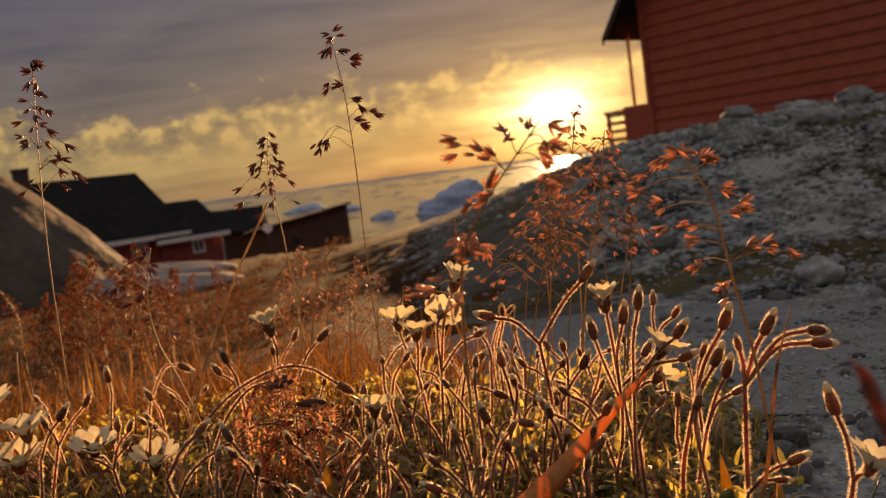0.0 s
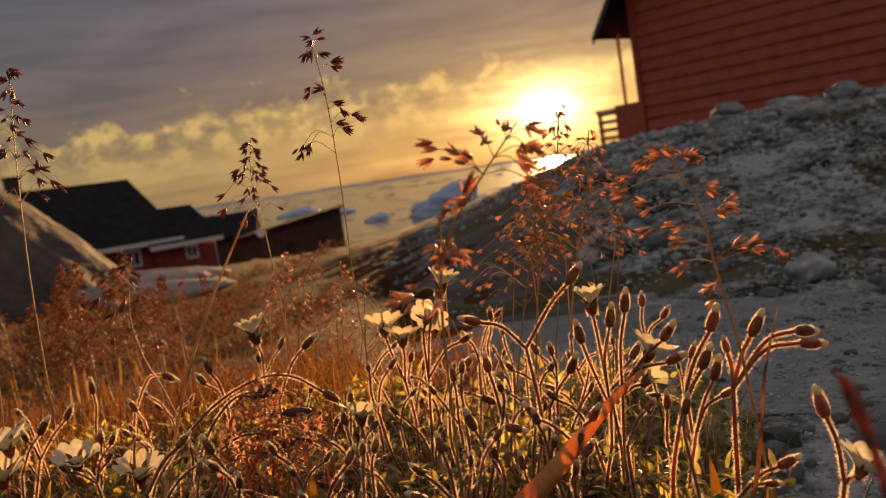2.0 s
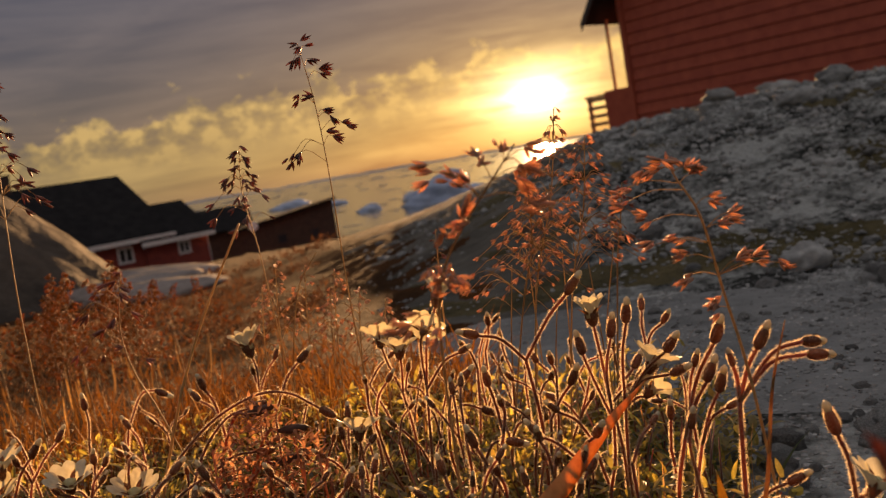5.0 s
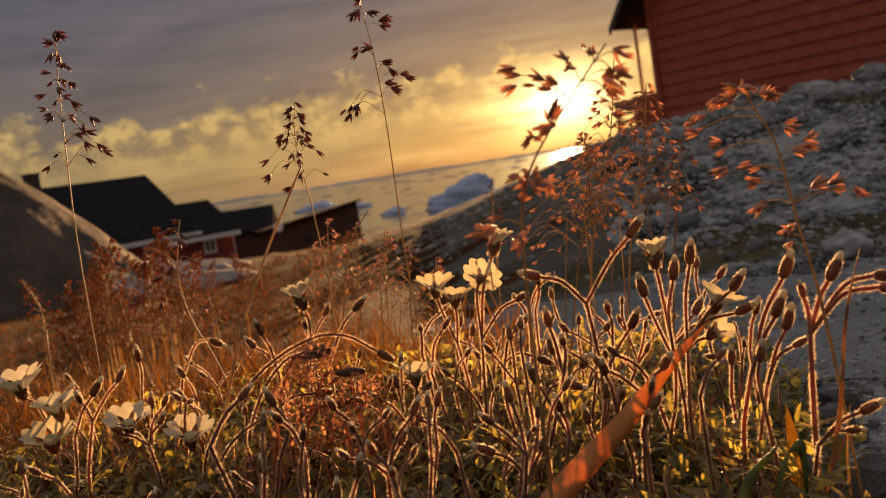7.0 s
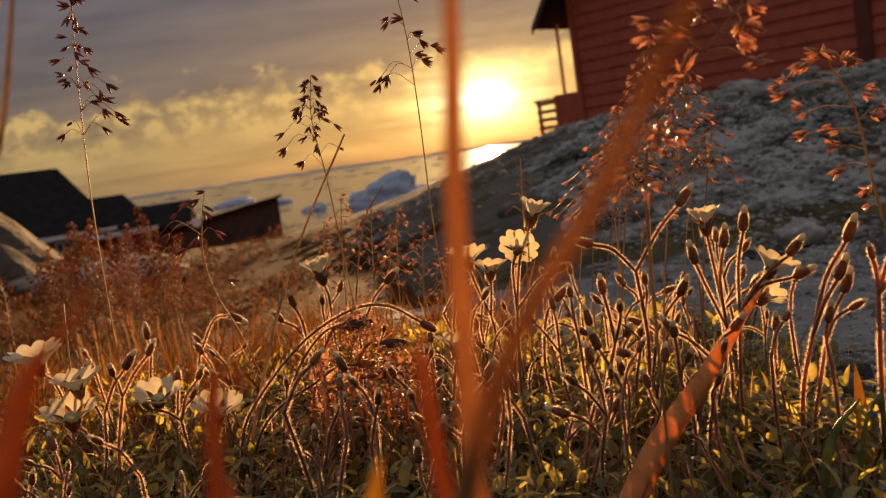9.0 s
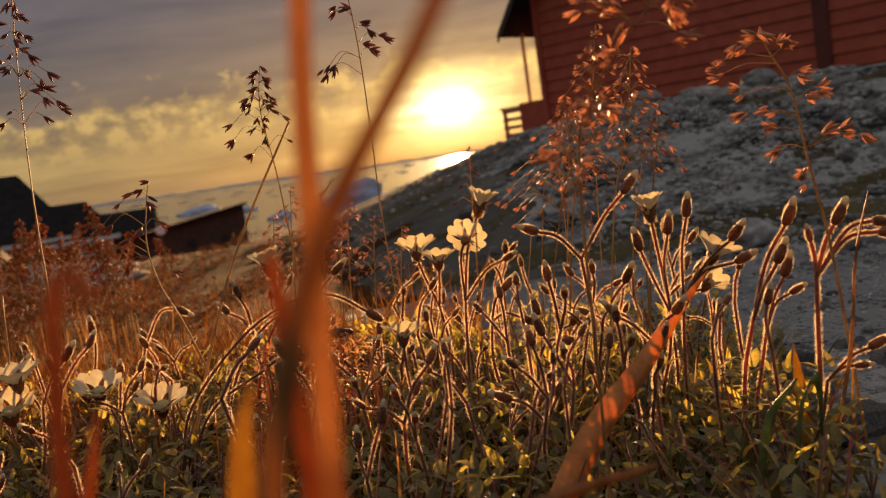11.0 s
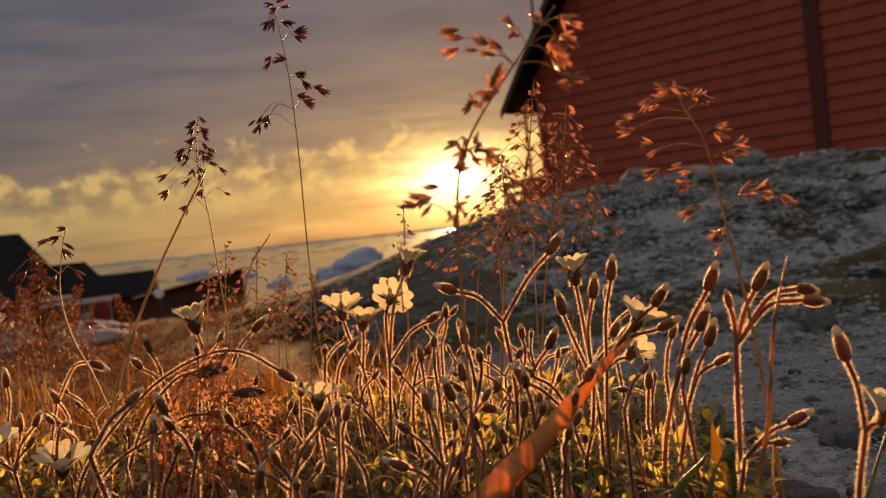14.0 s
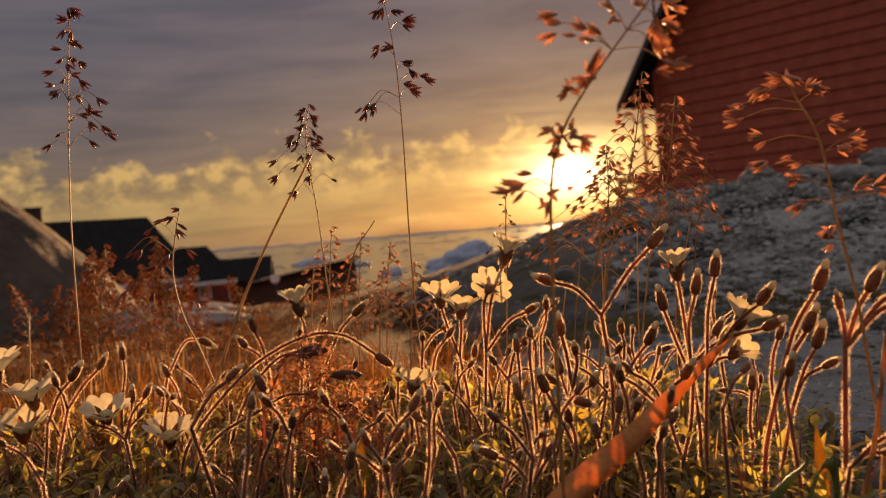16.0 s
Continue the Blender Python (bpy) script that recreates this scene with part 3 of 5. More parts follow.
def gable_house():
    """The red house on the bank: a clad gable wall seen at a slant, with a porch under the long roof."""
    ang = -50.0
    h = empty("house", pose(6.4, 26.4, -0.3, 0, 0, ang))
    width, eave, k, k2 = 14.0, 3.6, 1.43, 0.35
    # local x runs along the gable wall, y goes back into the house
    left, depth, knee = -0.85, 9.0, 3.4
    mid = width / 2

    def roof_at(x):
        x = min(x, 2 * mid - x) - left
        return eave + min(x, knee) * k + max(0.0, x - knee) * k2

    top, brk = roof_at(mid), eave + knee * k
    bm = bmesh.new()
    sec = [(x, roof_at(x) - 0.12) for x in (width, 2 * mid - left - knee, mid, left + knee, 0)]
    sec = [(0, -1.0), (width, -1.0)] + sec
    A = [bm.verts.new((x, 0.05, z)) for x, z in sec]
    B = [bm.verts.new((x, depth, z)) for x, z in sec]
    bm.faces.new(A)
    bm.faces.new(B[::-1])
    for i in range(len(sec)):
        bm.faces.new((A[i], B[i], B[(i + 1) % len(sec)], A[(i + 1) % len(sec)]))
    wall = part("wall", bm, M_SIDING, h, smooth=False)
    # lapped boards
    step, z = 0.33, -0.9
    while z < top - 0.4:
        x0, x1, zt = 0.0, width, z + step
        if zt > roof_at(0) - 0.15:
            x0 = left + 0.1 + ((zt - eave) / k if zt < brk else knee + (zt - brk) / k2)
            x1 = 2 * mid - x0
        if x1 - x0 > 0.3:
            bm = bmesh.new()
            vs = [(x0, 0.045, zt), (x1, 0.045, zt), (x1, 0.004, z + 0.03), (x0, 0.004, z + 0.03), (x1, 0.05, z), (x0, 0.05, z)]
            v = [bm.verts.new(c) for c in vs]
            bm.faces.new((v[0], v[3], v[2], v[1]))
            bm.faces.new((v[3], v[5], v[4], v[2]))
            part("board", bm, M_SIDING, wall, smooth=False)
        z += step
    for x, w in ((7.85, 0.34), (-0.06, 0.16)):
        bm = bmesh.new()
        box(bm, (x, -0.05, -1.0), (x + w, 0.3, roof_at(max(x, 0)) - 0.3))
        part("corner_board", bm, M_SIDING if x < 1 else M_SIDING_DARK, h, smooth=False)
    # roof with a knee
    over = 0.7
    for s in (-1, 1):
        for xa, xb in ((left, left + knee), (left + knee, mid)):
            a = [(xa, -over, roof_at(xa)), (xa, depth + over, roof_at(xa)), (xb, depth + over, roof_at(xb)), (xb, -over, roof_at(xb))]
            if s > 0:
                a = [(2 * mid - x, y, z) for x, y, z in a]
            bm = bmesh.new()
            slab(bm, *(a[::-1] if s < 0 else a), 0.14)
            part("roof", bm, M_ROOF, h, smooth=False)
            bm = bmesh.new()
            e = [Vector(a[0]), Vector(a[3])]
            yy = -over - 0.03
            slab(bm, (e[0].x, yy, e[0].z + 0.02), (e[1].x, yy, e[1].z + 0.02), (e[1].x, yy, e[1].z - 0.30), (e[0].x, yy, e[0].z - 0.22), 0.03)
            part("bargeboard", bm, M_TRIM, h, "dark stained bargeboard", smooth=False)
    # porch with post, rail and floor
    bm = bmesh.new()
    box(bm, (-0.71, 0.15, 0.25), (-0.64, 0.22, 4.6))
    part("porch_post", bm, M_DECK, h, "slim wooden porch post", smooth=False)
    bm = bmesh.new()
    box(bm, (-1.75, 0.05, -0.9), (-0.01, 4.0, 0.2))
    part("porch_floor", bm, M_DECK, h, smooth=False)
    for i in range(5):
        bm = bmesh.new()
        box(bm, (-1.7, 0.06, 0.42 + i * 0.24), (-0.01, 0.10, 0.53 + i * 0.24))
        part("rail", bm, M_DECK, h, smooth=False)
    bm = bmesh.new()
    box(bm, (-1.75, 0.03, 1.5), (-0.01, 0.17, 1.56))
    part("handrail", bm, M_DECK, h, smooth=False)
    bm = bmesh.new()
    box(bm, (-0.95, -0.02, -0.3), (-0.011, 0.028, 1.62))
    part("porch_panel", bm, M_SIDING, h, "solid red boarded porch panel", smooth=False)
    for x in (-1.7, -0.9):
        bm = bmesh.new()
        box(bm, (x, 0.101, 0.2), (x + 0.09, 0.19, 1.497))
        part("rail_post", bm, M_DECK, h, smooth=False)
    bm = bmesh.new()
    tube(bm, [(-0.3, 0.6, roof_at(-0.3) - 0.1), (-0.3, 0.6, roof_at(-0.3) + 3.4)], [0.05, 0.035], 8)
    part("mast", bm, M_TRIM, h, "thin dark mast on the roof")
    tagged(h, "red clad wooden house with a steep roof and porch", "house")


gable_house()


# ---- rocks ----


def rock(name, x, y, sx, sy, sz, label, mat, seed, detail=4, rough=0.22, sink=0.2, rz=0.0, freq=1.2):
    rng = random.Random(seed)
    bm = bmesh.new()
    lump(bm, Matrix.Diagonal((sx, sy, sz, 1)), rng, detail, rough, freq)
    ob = part(name, bm, mat)
    ob.matrix_world = pose(x, y, ground_z(x, y) + sz * (1 - sink * 2), 0, 0, rz)
    return tagged(ob, label, "rock")



def outcrop():
    """A broad smooth back of bedrock rising out of the slope."""
    bm = bmesh.new()
    n, rings = 96, []
    for i in range(40):
        d = i / 39
        ring = []
        for k in range(n if i else 1):
            a = 2 * math.pi * k / n
            x, y = math.cos(a) * d * 1.62, math.sin(a) * d * 1.7
            z = 1.36 * (1 - d ** 1.3) - 0.25 + 0.05 * noise.noise((x * 1.5, y * 1.5, 2)) + 0.03 * noise.noise((x * 5, y * 5, 6))
            ring.append(bm.verts.new((x, y, z)))
        rings.append(ring)
    for k in range(n):
        bm.faces.new((rings[0][0], rings[1][k], rings[1][(k + 1) % n]))
    for a, b in zip(rings[1:], rings[2:]):
        for k in range(n):
            bm.faces.new((a[k], b[k], b[(k + 1) % n], a[(k + 1) % n]))
    ob = part("rock_outcrop", bm, M_ROCK)
    ob.matrix_world = pose(-3.62, 6.0, -0.07)
    tagged(ob, "large smooth rounded grey-brown rock outcrop", "rock")


outcrop()
rock("flat_rock", -1.75, 5.4, 0.42, 0.3, 0.07, "pale flat rock slab lying among the grass", M_SLAB, 8, rz=10)
rock("flat_rock", -1.3, 4.3, 0.34, 0.22, 0.05, "pale flat rock slab lying among the grass", M_SLAB, 9)
rock("flat_rock", -2.0, 6.3, 0.5, 0.3, 0.09, "pale flat rock slab lying among the grass", M_SLAB, 10)
rock("boulder", 1.106, 3.3, 0.055, 0.05, 0.030, "grey boulder resting on top of the bank", M_STONE, 21, 3, 0.42, freq=1.8)
rock("boulder", 1.40, 3.5, 0.085, 0.05, 0.026, "pale grey boulder on top of the bank", M_STONE, 22, 3, 0.42, freq=1.8)
rock("boulder", 0.98, 2.32, 0.065, 0.04, 0.026, "long pale grey stone lying on the bank", M_STONE, 24, 3, 0.42, freq=1.8)
rock("boulder", 0.62, 2.5, 0.035, 0.03, 0.02, "grey stone lying on the bank", M_STONE, 25, 3, 0.42, freq=1.8)
rock("boulder", 1.25, 2.7, 0.05, 0.04, 0.03, "grey stone lying on the bank", M_STONE, 26, 3, 0.42, freq=1.8)
rock("stone", 0.524, 1.29, 0.032, 0.03, 0.024, "grey rounded stone beside the gravel path", M_STONE, 23, 3, 0.4, freq=1.8)

# ---- chickweed ----
RNG = random.Random(11)
M_WITHER_RED = material("withered_red", (0.22, 0.075, 0.04), (0.38, 0.15, 0.08), 0.7, 150, through_light=0.5)
M_STAMEN = material("stamens", (0.55, 0.48, 0.22), (0.70, 0.64, 0.34), 0.6, 400, through_light=0.3)


def bud(parent, p, d, size, rng, tip=True):
    """A hairy flower bud: ribbed calyx with the pale petal tips just showing."""
    m = facing(p, d, rng.uniform(0, 6))
    bm = bmesh.new()
    s = size
    prof = [(0.0, 0.10), (0.12, 0.20), (0.35, 0.235), (0.6, 0.225), (0.82, 0.18), (1.0, 0.11)]
    lathe(bm, m, [(z * s, r * s) for z, r in prof], 10, 0.08)
    b = part("bud", bm, M_CALYX, parent)
    bm = bmesh.new()
    for z in (0.0, 0.15, 0.3, 0.45, 0.6, 0.75, 0.88):
        a = m @ Vector((0, 0, z * s))
        r = np.interp(z, [q[0] for q in prof], [q[1] for q in prof]) * s
        hairs(bm, [a, m @ Vector((0, 0, (z + 0.15) * s))], r, 70000, 0.0010, rng)
    part("hairs", bm, M_HAIR, b, "pale soft hairs")
    if tip:
        bm = bmesh.new()
        lathe(bm, m, [(0.86 * s, 0.13 * s), (1.02 * s, 0.17 * s), (1.2 * s, 0.15 * s), (1.32 * s, 0.05 * s)], 8)
        part("petal_tip", bm, M_PETAL, b, "white petal tips")
    return b


def flower(parent, p, d, size, rng, cup=0.6):
    """An open flower: a calyx cup and five notched petals."""
    m = facing(p, d, rng.uniform(0, 6))
    s = size
    bm = bmesh.new()
    lathe(bm, m, [(-0.1 * s, 0.05 * s), (0.0, 0.13 * s), (0.2 * s, 0.2 * s), (0.36 * s, 0.2 * s)], 10, 0.1)
    for k in range(5):
        a = 2 * math.pi * (k + 0.5) / 5
        q = m @ Vector((math.cos(a) * 0.18 * s, math.sin(a) * 0.18 * s, 0.3 * s))
        out = (m.to_3x3() @ Vector((math.cos(a) * 0.7, math.sin(a) * 0.7, 0.8)))
        leaf(bm, q, out, m.to_3x3() @ Vector((-math.cos(a), -math.sin(a), 0.8)), 0.35 * s, 0.17 * s, 0.2, 3)
    f = part("flower", bm, M_CALYX, parent)
    bm = bmesh.new()
    hairs(bm, [m @ Vector((0, 0, -0.1 * s)), m @ Vector((0, 0, 0.4 * s))], 0.19 * s, 45000, 0.0011, rng)
    part("hairs", bm, M_HAIR, f, "pale soft hairs")
    bm = bmesh.new()
    lathe(bm, m, [(0.2 * s, 0.19 * s), (0.37 * s, 0.20 * s), (0.44 * s, 0.14 * s), (0.5 * s, 0.05 * s)], 8, 0.12)
    part("flower_centre", bm, M_STAMEN, f, "pale yellow flower centre")
    for k in range(5):
        a = 2 * math.pi * k / 5 + rng.uniform(-0.08, 0.08)
        t = cup + rng.uniform(-0.08, 0.08)
        bm = bmesh.new()
        grid = []
        wave = rng.uniform(0, 6)
        for i in range(9):
            row = []
            for j in range(-5, 6):
                v = j / 5
                # two rounded lobes with a notch between them
                u = i / 8 * (1 - 0.24 * math.exp(-(v / 0.2) ** 2) - 0.16 * abs(v) ** 3)
                rr = (0.13 + 0.80 * u * math.cos(t * (1 - 0.35 * u))) * s
                zz = (0.15 + 0.82 * u * math.sin(t * (1.0 - 0.25 * u))) * s
                ang = a + v * 0.67 * (0.5 + 0.5 * min(1.0, u * 1.5))
                rr += 0.02 * s * v * u
                zz += s * (0.035 * math.cos(v * 3) * u + 0.02 * u * math.sin(wave + v * 4))
                row.append(bm.verts.new(m @ Vector((math.cos(ang) * rr, math.sin(ang) * rr, zz))))
            grid.append(row)
        for r0, r1 in zip(grid, grid[1:]):
            for j in range(10):
                bm.faces.new((r0[j], r0[j + 1], r1[j + 1], r1[j]))
        part("petal", bm, M_PETAL, f)
    return f


def chickweed(base, fork, heads, rng, label, leaves=2, radius=0.00082, group="hairy chickweed stems"):
    """One hairy stem from the mat that forks into stalks, each ending in a bud or flower.
    heads: (kind, x, y, z, size, droop)."""
    base = Vector(base)
    foot = Vector((base.x, base.y, ground_z(base.x, base.y)))
    ob = empty("chickweed", Matrix.Translation(foot))
    L = [Vector(base) - foot, Vector(fork) - foot]
    mid = (L[0] + L[1]) / 2 + Vector((rng.uniform(-0.003, 0.003), rng.uniform(-0.003, 0.003), 0))
    main = bend([Vector((rng.uniform(-0.004, 0.004), rng.uniform(-0.004, 0.004), -0.004)), L[0], mid, L[1]], 4)
    bm, hb = bmesh.new(), bmesh.new()
    tube(bm, main, [radius * (1.1 - 0.25 * i / len(main)) for i in range(len(main))], 6)
    hairs(hb, main[2:], radius, 34000, 0.0013, rng)
    tips = []
    for kind, x, y, z, size, droop in heads:
        tip = Vector((x, y, z)) - foot
        way = tip - L[1]
        ctrl = L[1] + way * 0.5 + Vector((0, 0, way.length * (0.10 + 0.25 * max(droop, 0)))) + Vector((rng.uniform(-1, 1), rng.uniform(-1, 1), 0)) * way.length * 0.06
        path = bend([L[1], ctrl, tip], 5)
        d = (path[-1] - path[-3]).normalized() + Vector((0, 0, 0.35 - droop * 1.2))
        sb = bmesh.new()
        tube(sb, path, [radius * 0.85] * (len(path) - 1) + [radius * 0.75], 6)
        part("stalk", sb, M_STEM, ob)
        hairs(hb, path, radius * 0.8, 34000, 0.0013, rng)
        tips.append((kind, tip, d.normalized(), size))
    stem = part("stem", bm, M_STEM, ob)
    part("hairs", hb, M_HAIR, stem, "pale soft hairs")
    for kind, tip, d, size in tips:
        if kind == "bud":
            bud(ob, tip, d, size, rng)
        else:
            if kind == "face":
                d = Vector((0.35, 0.75, 0.4)).normalized()
            elif kind == "flower":
                d = (d * 0.6 + Vector((0.12, 0.35, 0.55))).normalized()
            flower(ob, tip, d, size, rng, {"half": 1.5, "face": 0.55}.get(kind, 1.0))
    for k in range(leaves):
        t = rng.uniform(0.15, 0.7)
        q = main[int(t * (len(main) - 1))]
        a = rng.uniform(0, 6.28)
        for s in (0, math.pi):
            bm = bmesh.new()
            leaf(bm, q, (math.cos(a + s), math.sin(a + s), 0.9), (0, 0, 1), rng.uniform(0.008, 0.014), 0.004, 0.5, 4)
            part("leaf", bm, M_LEAF, ob)
    return tagged(ob, label, "wildflower", group)


HAIRY = "hairy chickweed stem with brown flower buds, edged with light"
OPEN = "hairy chickweed stem carrying white notched flowers and buds"
B = 0.0095
chickweed((-0.014, 0.520, 0.03), (-0.010, 0.521, 0.080), [("half", 0.003, 0.517, 0.127, 0.0164, 0), ("face", -0.007, 0.514, 0.113, 0.0138, 0.45),
          ("bud", 0.011, 0.501, 0.102, 0.008, 0.2)], RNG, OPEN)
chickweed((-0.022, 0.53, 0.03), (-0.024, 0.53, 0.078), [("flower", -0.032, 0.536, 0.106, 0.0161, 0.1), ("flower", -0.022, 0.525, 0.100, 0.0154, 0.3)], RNG, OPEN)
chickweed((0.044, 0.465, 0.035), (0.042, 0.457, 0.102), [("bud", 0.021, 0.452, 0.119, B, 0.2), ("bud", 0.066, 0.455, 0.131, B * 1.1, 0.1)], RNG, HAIRY, radius=0.00095)
chickweed((0.070, 0.442, 0.03), (0.076, 0.434, 0.072), [("half", 0.075, 0.444, 0.117, 0.0149, -0.1), ("bud", 0.082, 0.443, 0.109, B, -0.1), ("bud", 0.068, 0.444, 0.103, B, -0.2)], RNG, OPEN)
chickweed((0.080, 0.436, 0.03), (0.082, 0.432, 0.078), [("bud", 0.088, 0.432, 0.117, B, -0.2), ("flower", 0.093, 0.421, 0.096, 0.0154, 0.25), ("bud", 0.099, 0.411, 0.106, B, 0.0),
          ("bud", 0.100, 0.410, 0.096, B, 0.1), ("flower", 0.092, 0.431, 0.082, 0.0134, 0.2)], RNG, OPEN)
chickweed((0.092, 0.399, 0.03), (0.098, 0.394, 0.072), [("bud", 0.114, 0.388, 0.112, B * 1.05, -0.1), ("bud", 0.109, 0.389, 0.096, B, 0.0)], RNG, HAIRY, radius=0.00095)
chickweed((0.099, 0.402, 0.03), (0.106, 0.399, 0.066), [("bud", 0.116, 0.398, 0.088, B, -0.2), ("bud", 0.119, 0.40, 0.080, 0.007, 0.3)], RNG, HAIRY)
chickweed((0.111, 0.367, 0.03), (0.115, 0.368, 0.092), [("bud", 0.124, 0.367, 0.112, B, 0.2), ("bud", 0.145, 0.374, 0.110, B, 0.45), ("bud", 0.144, 0.369, 0.106, B, 0.4),
          ("bud", 0.115, 0.370, 0.106, 0.006, 0)], RNG, HAIRY, radius=0.001)
chickweed((0.132, 0.324, 0.03), (0.135, 0.319, 0.066), [("bud", 0.132, 0.321, 0.090, B, -0.1), ("flower", 0.138, 0.314, 0.070, 0.0134, 0.1)], RNG, OPEN, radius=0.00095)
chickweed((0.0, 0.50, 0.03), (0.0, 0.50, 0.07), [("bud", 0.008, 0.50, 0.086, B, 0.3), ("bud", 0.018, 0.507, 0.068, B, 0.35)], RNG, HAIRY)
chickweed((0.032, 0.50, 0.02), (0.031, 0.50, 0.05), [("bud", 0.027, 0.507, 0.068, B, -0.2), ("bud", 0.038, 0.478, 0.066, B, -0.1)], RNG, HAIRY)
chickweed((0.01, 0.458, 0.02), (0.014, 0.458, 0.055), [("bud", 0.026, 0.458, 0.064, B, 0.6)], RNG, HAIRY)
chickweed((0.042, 0.466, 0.03), (0.050, 0.46, 0.07), [("bud", 0.061, 0.454, 0.087, B, -0.1)], RNG, HAIRY)
chickweed((0.100, 0.449, 0.02), (0.104, 0.449, 0.048), [("bud", 0.106, 0.449, 0.063, 0.008, -0.2)], RNG, HAIRY)
chickweed((0.100, 0.36, 0.02), (0.108, 0.355, 0.052), [("bud", 0.122, 0.347, 0.065, 0.008, 0.2), ("bud", 0.117, 0.35, 0.058, 0.006, 0.3)], RNG, HAIRY)
chickweed((-0.118, 0.588, 0.03), (-0.117, 0.593, 0.08), [("half", -0.119, 0.597, 0.103, 0.0194, -0.1)], RNG, OPEN)
chickweed((-0.105, 0.543, 0.02), (-0.100, 0.543, 0.075), [("bud", -0.081, 0.541, 0.104, B, 0.3)], RNG, HAIRY)
chickweed((-0.213, 0.585, 0.02), (-0.200, 0.585, 0.072), [("bud", -0.178, 0.582, 0.094, B, 0.75)], RNG, HAIRY)
chickweed((-0.190, 0.58, 0.02), (-0.192, 0.58, 0.05), [("bud", -0.197, 0.58, 0.073, 0.008, 0.2)], RNG, HAIRY)
chickweed((-0.241, 0.62, 0.02), (-0.240, 0.62, 0.06), [("bud", -0.238, 0.62, 0.081, B, -0.3)], RNG, HAIRY)
chickweed((-0.19, 0.558, 0.01), (-0.188, 0.555, 0.026), [("flower", -0.185, 0.532, 0.042, 0.0193, 0.2)], RNG, OPEN)
chickweed((-0.270, 0.555, 0.02), (-0.272, 0.553, 0.055), [("flower", -0.276, 0.533, 0.085, 0.0210, 0.35), ("bud", -0.262, 0.553, 0.075, B, 0.2)], RNG, OPEN)
chickweed((-0.258, 0.555, 0.01), (-0.260, 0.553, 0.03), [("flower", -0.263, 0.530, 0.052, 0.0210, 0.3)], RNG, OPEN)
chickweed((-0.250, 0.56, 0.01), (-0.256, 0.56, 0.045), [("flower", -0.259, 0.537, 0.068, 0.0193, 0.1)], RNG, OPEN)
chickweed((-0.207, 0.534, 0.01), (-0.209, 0.533, 0.04), [("flower", -0.211, 0.512, 0.060, 0.0176, 0.3), ("bud", -0.203, 0.530, 0.068, 0.008, -0.1)], RNG, OPEN)
chickweed((-0.245, 0.50, 0.02), (-0.235, 0.497, 0.065), [("bud", -0.220, 0.493, 0.087, B, 0.1)], RNG, HAIRY)
chickweed((-0.049, 0.50, 0.02), (-0.049, 0.498, 0.05), [("flower", -0.049, 0.497, 0.066, 0.0161, -0.3)], RNG, OPEN)


def chickweed_crowd():
    """Shorter stems that fill the tuft: a few forms, turned and set again and again."""
    rng = random.Random(23)
    forms = []
    for k in range(14):
        h = rng.uniform(0.042, 0.075)
        x0, y0 = 0.25 + 0.02 * k, -0.6
        fork = (x0 + rng.uniform(-0.012, 0.012), y0 + rng.uniform(-0.01, 0.01), h)
        heads = []
        for _ in range(rng.choice((1, 1, 2, 2, 3))):
            heads.append(("bud", fork[0] + rng.uniform(-0.014, 0.014), fork[1] + rng.uniform(-0.014, 0.014), h + rng.uniform(0.008, 0.024), rng.uniform(0.005, 0.0085), rng.uniform(-0.3, 0.3)))
        forms.append(chickweed((x0, y0, 0.015), fork, heads, rng, HAIRY, 3))
    placed = 0
    while placed < 92:
        x, y = rng.gauss(0.0, 0.085), 0.375 + 0.27 * rng.random() ** 1.4
        if placed % 4 == 0:
            x = rng.uniform(-0.30, -0.02)
        if x < -0.34 or x > 0.135 - 0.25 * max(0, 0.40 - y) or x > 0.30 * y:
            continue
        f = forms[placed] if placed < len(forms) else forms[rng.randrange(len(forms))]
        m = Matrix.Translation((x, y, ground_z(x, y))) @ Euler((rng.uniform(-0.16, 0.16), rng.uniform(-0.16, 0.16), rng.uniform(0, 6.28))).to_matrix().to_4x4()
        if placed < len(forms):
            f.matrix_basis = m
        else:
            copy_thing(f, m @ Matrix.Scale(rng.uniform(0.78, 1.1), 4))
        placed += 1


chickweed_crowd()

# ---- grasses in flower ----


def spikelet_mesh(rng, florets, spread, mat):
    bm = bmesh.new()
    for k in range(florets):
        a = 6.28 * k / florets + rng.uniform(-0.4, 0.4)
        t = spread * rng.uniform(0.4, 1.1) if k else 0.0
        d = Vector((math.sin(t) * math.cos(a), math.sin(t) * math.sin(a), math.cos(t)))
        leng = rng.uniform(0.75, 1.0)
        m = facing(Vector((0, 0, 0)), d)
        lathe(bm, m, [(0, 0.03), (leng * 0.25, 0.09), (leng * 0.5, 0.105), (leng * 0.78, 0.06), (leng, 0.010)], 5)
    return mesh_of("spikelet", bm, mat)


SPIKES = [spikelet_mesh(random.Random(s), n, 0.55, M_SPIKE) for s, n in ((1, 3), (2, 4), (3, 5), (4, 2))]
FEATHERY = [spikelet_mesh(random.Random(s), n, 0.8, M_FEATHER) for s, n in ((1, 4), (2, 5), (3, 6))]
GOLDEN = [spikelet_mesh(random.Random(s), n, 0.55, M_GOLD) for s, n in ((1, 3), (2, 4), (3, 5), (4, 2))]


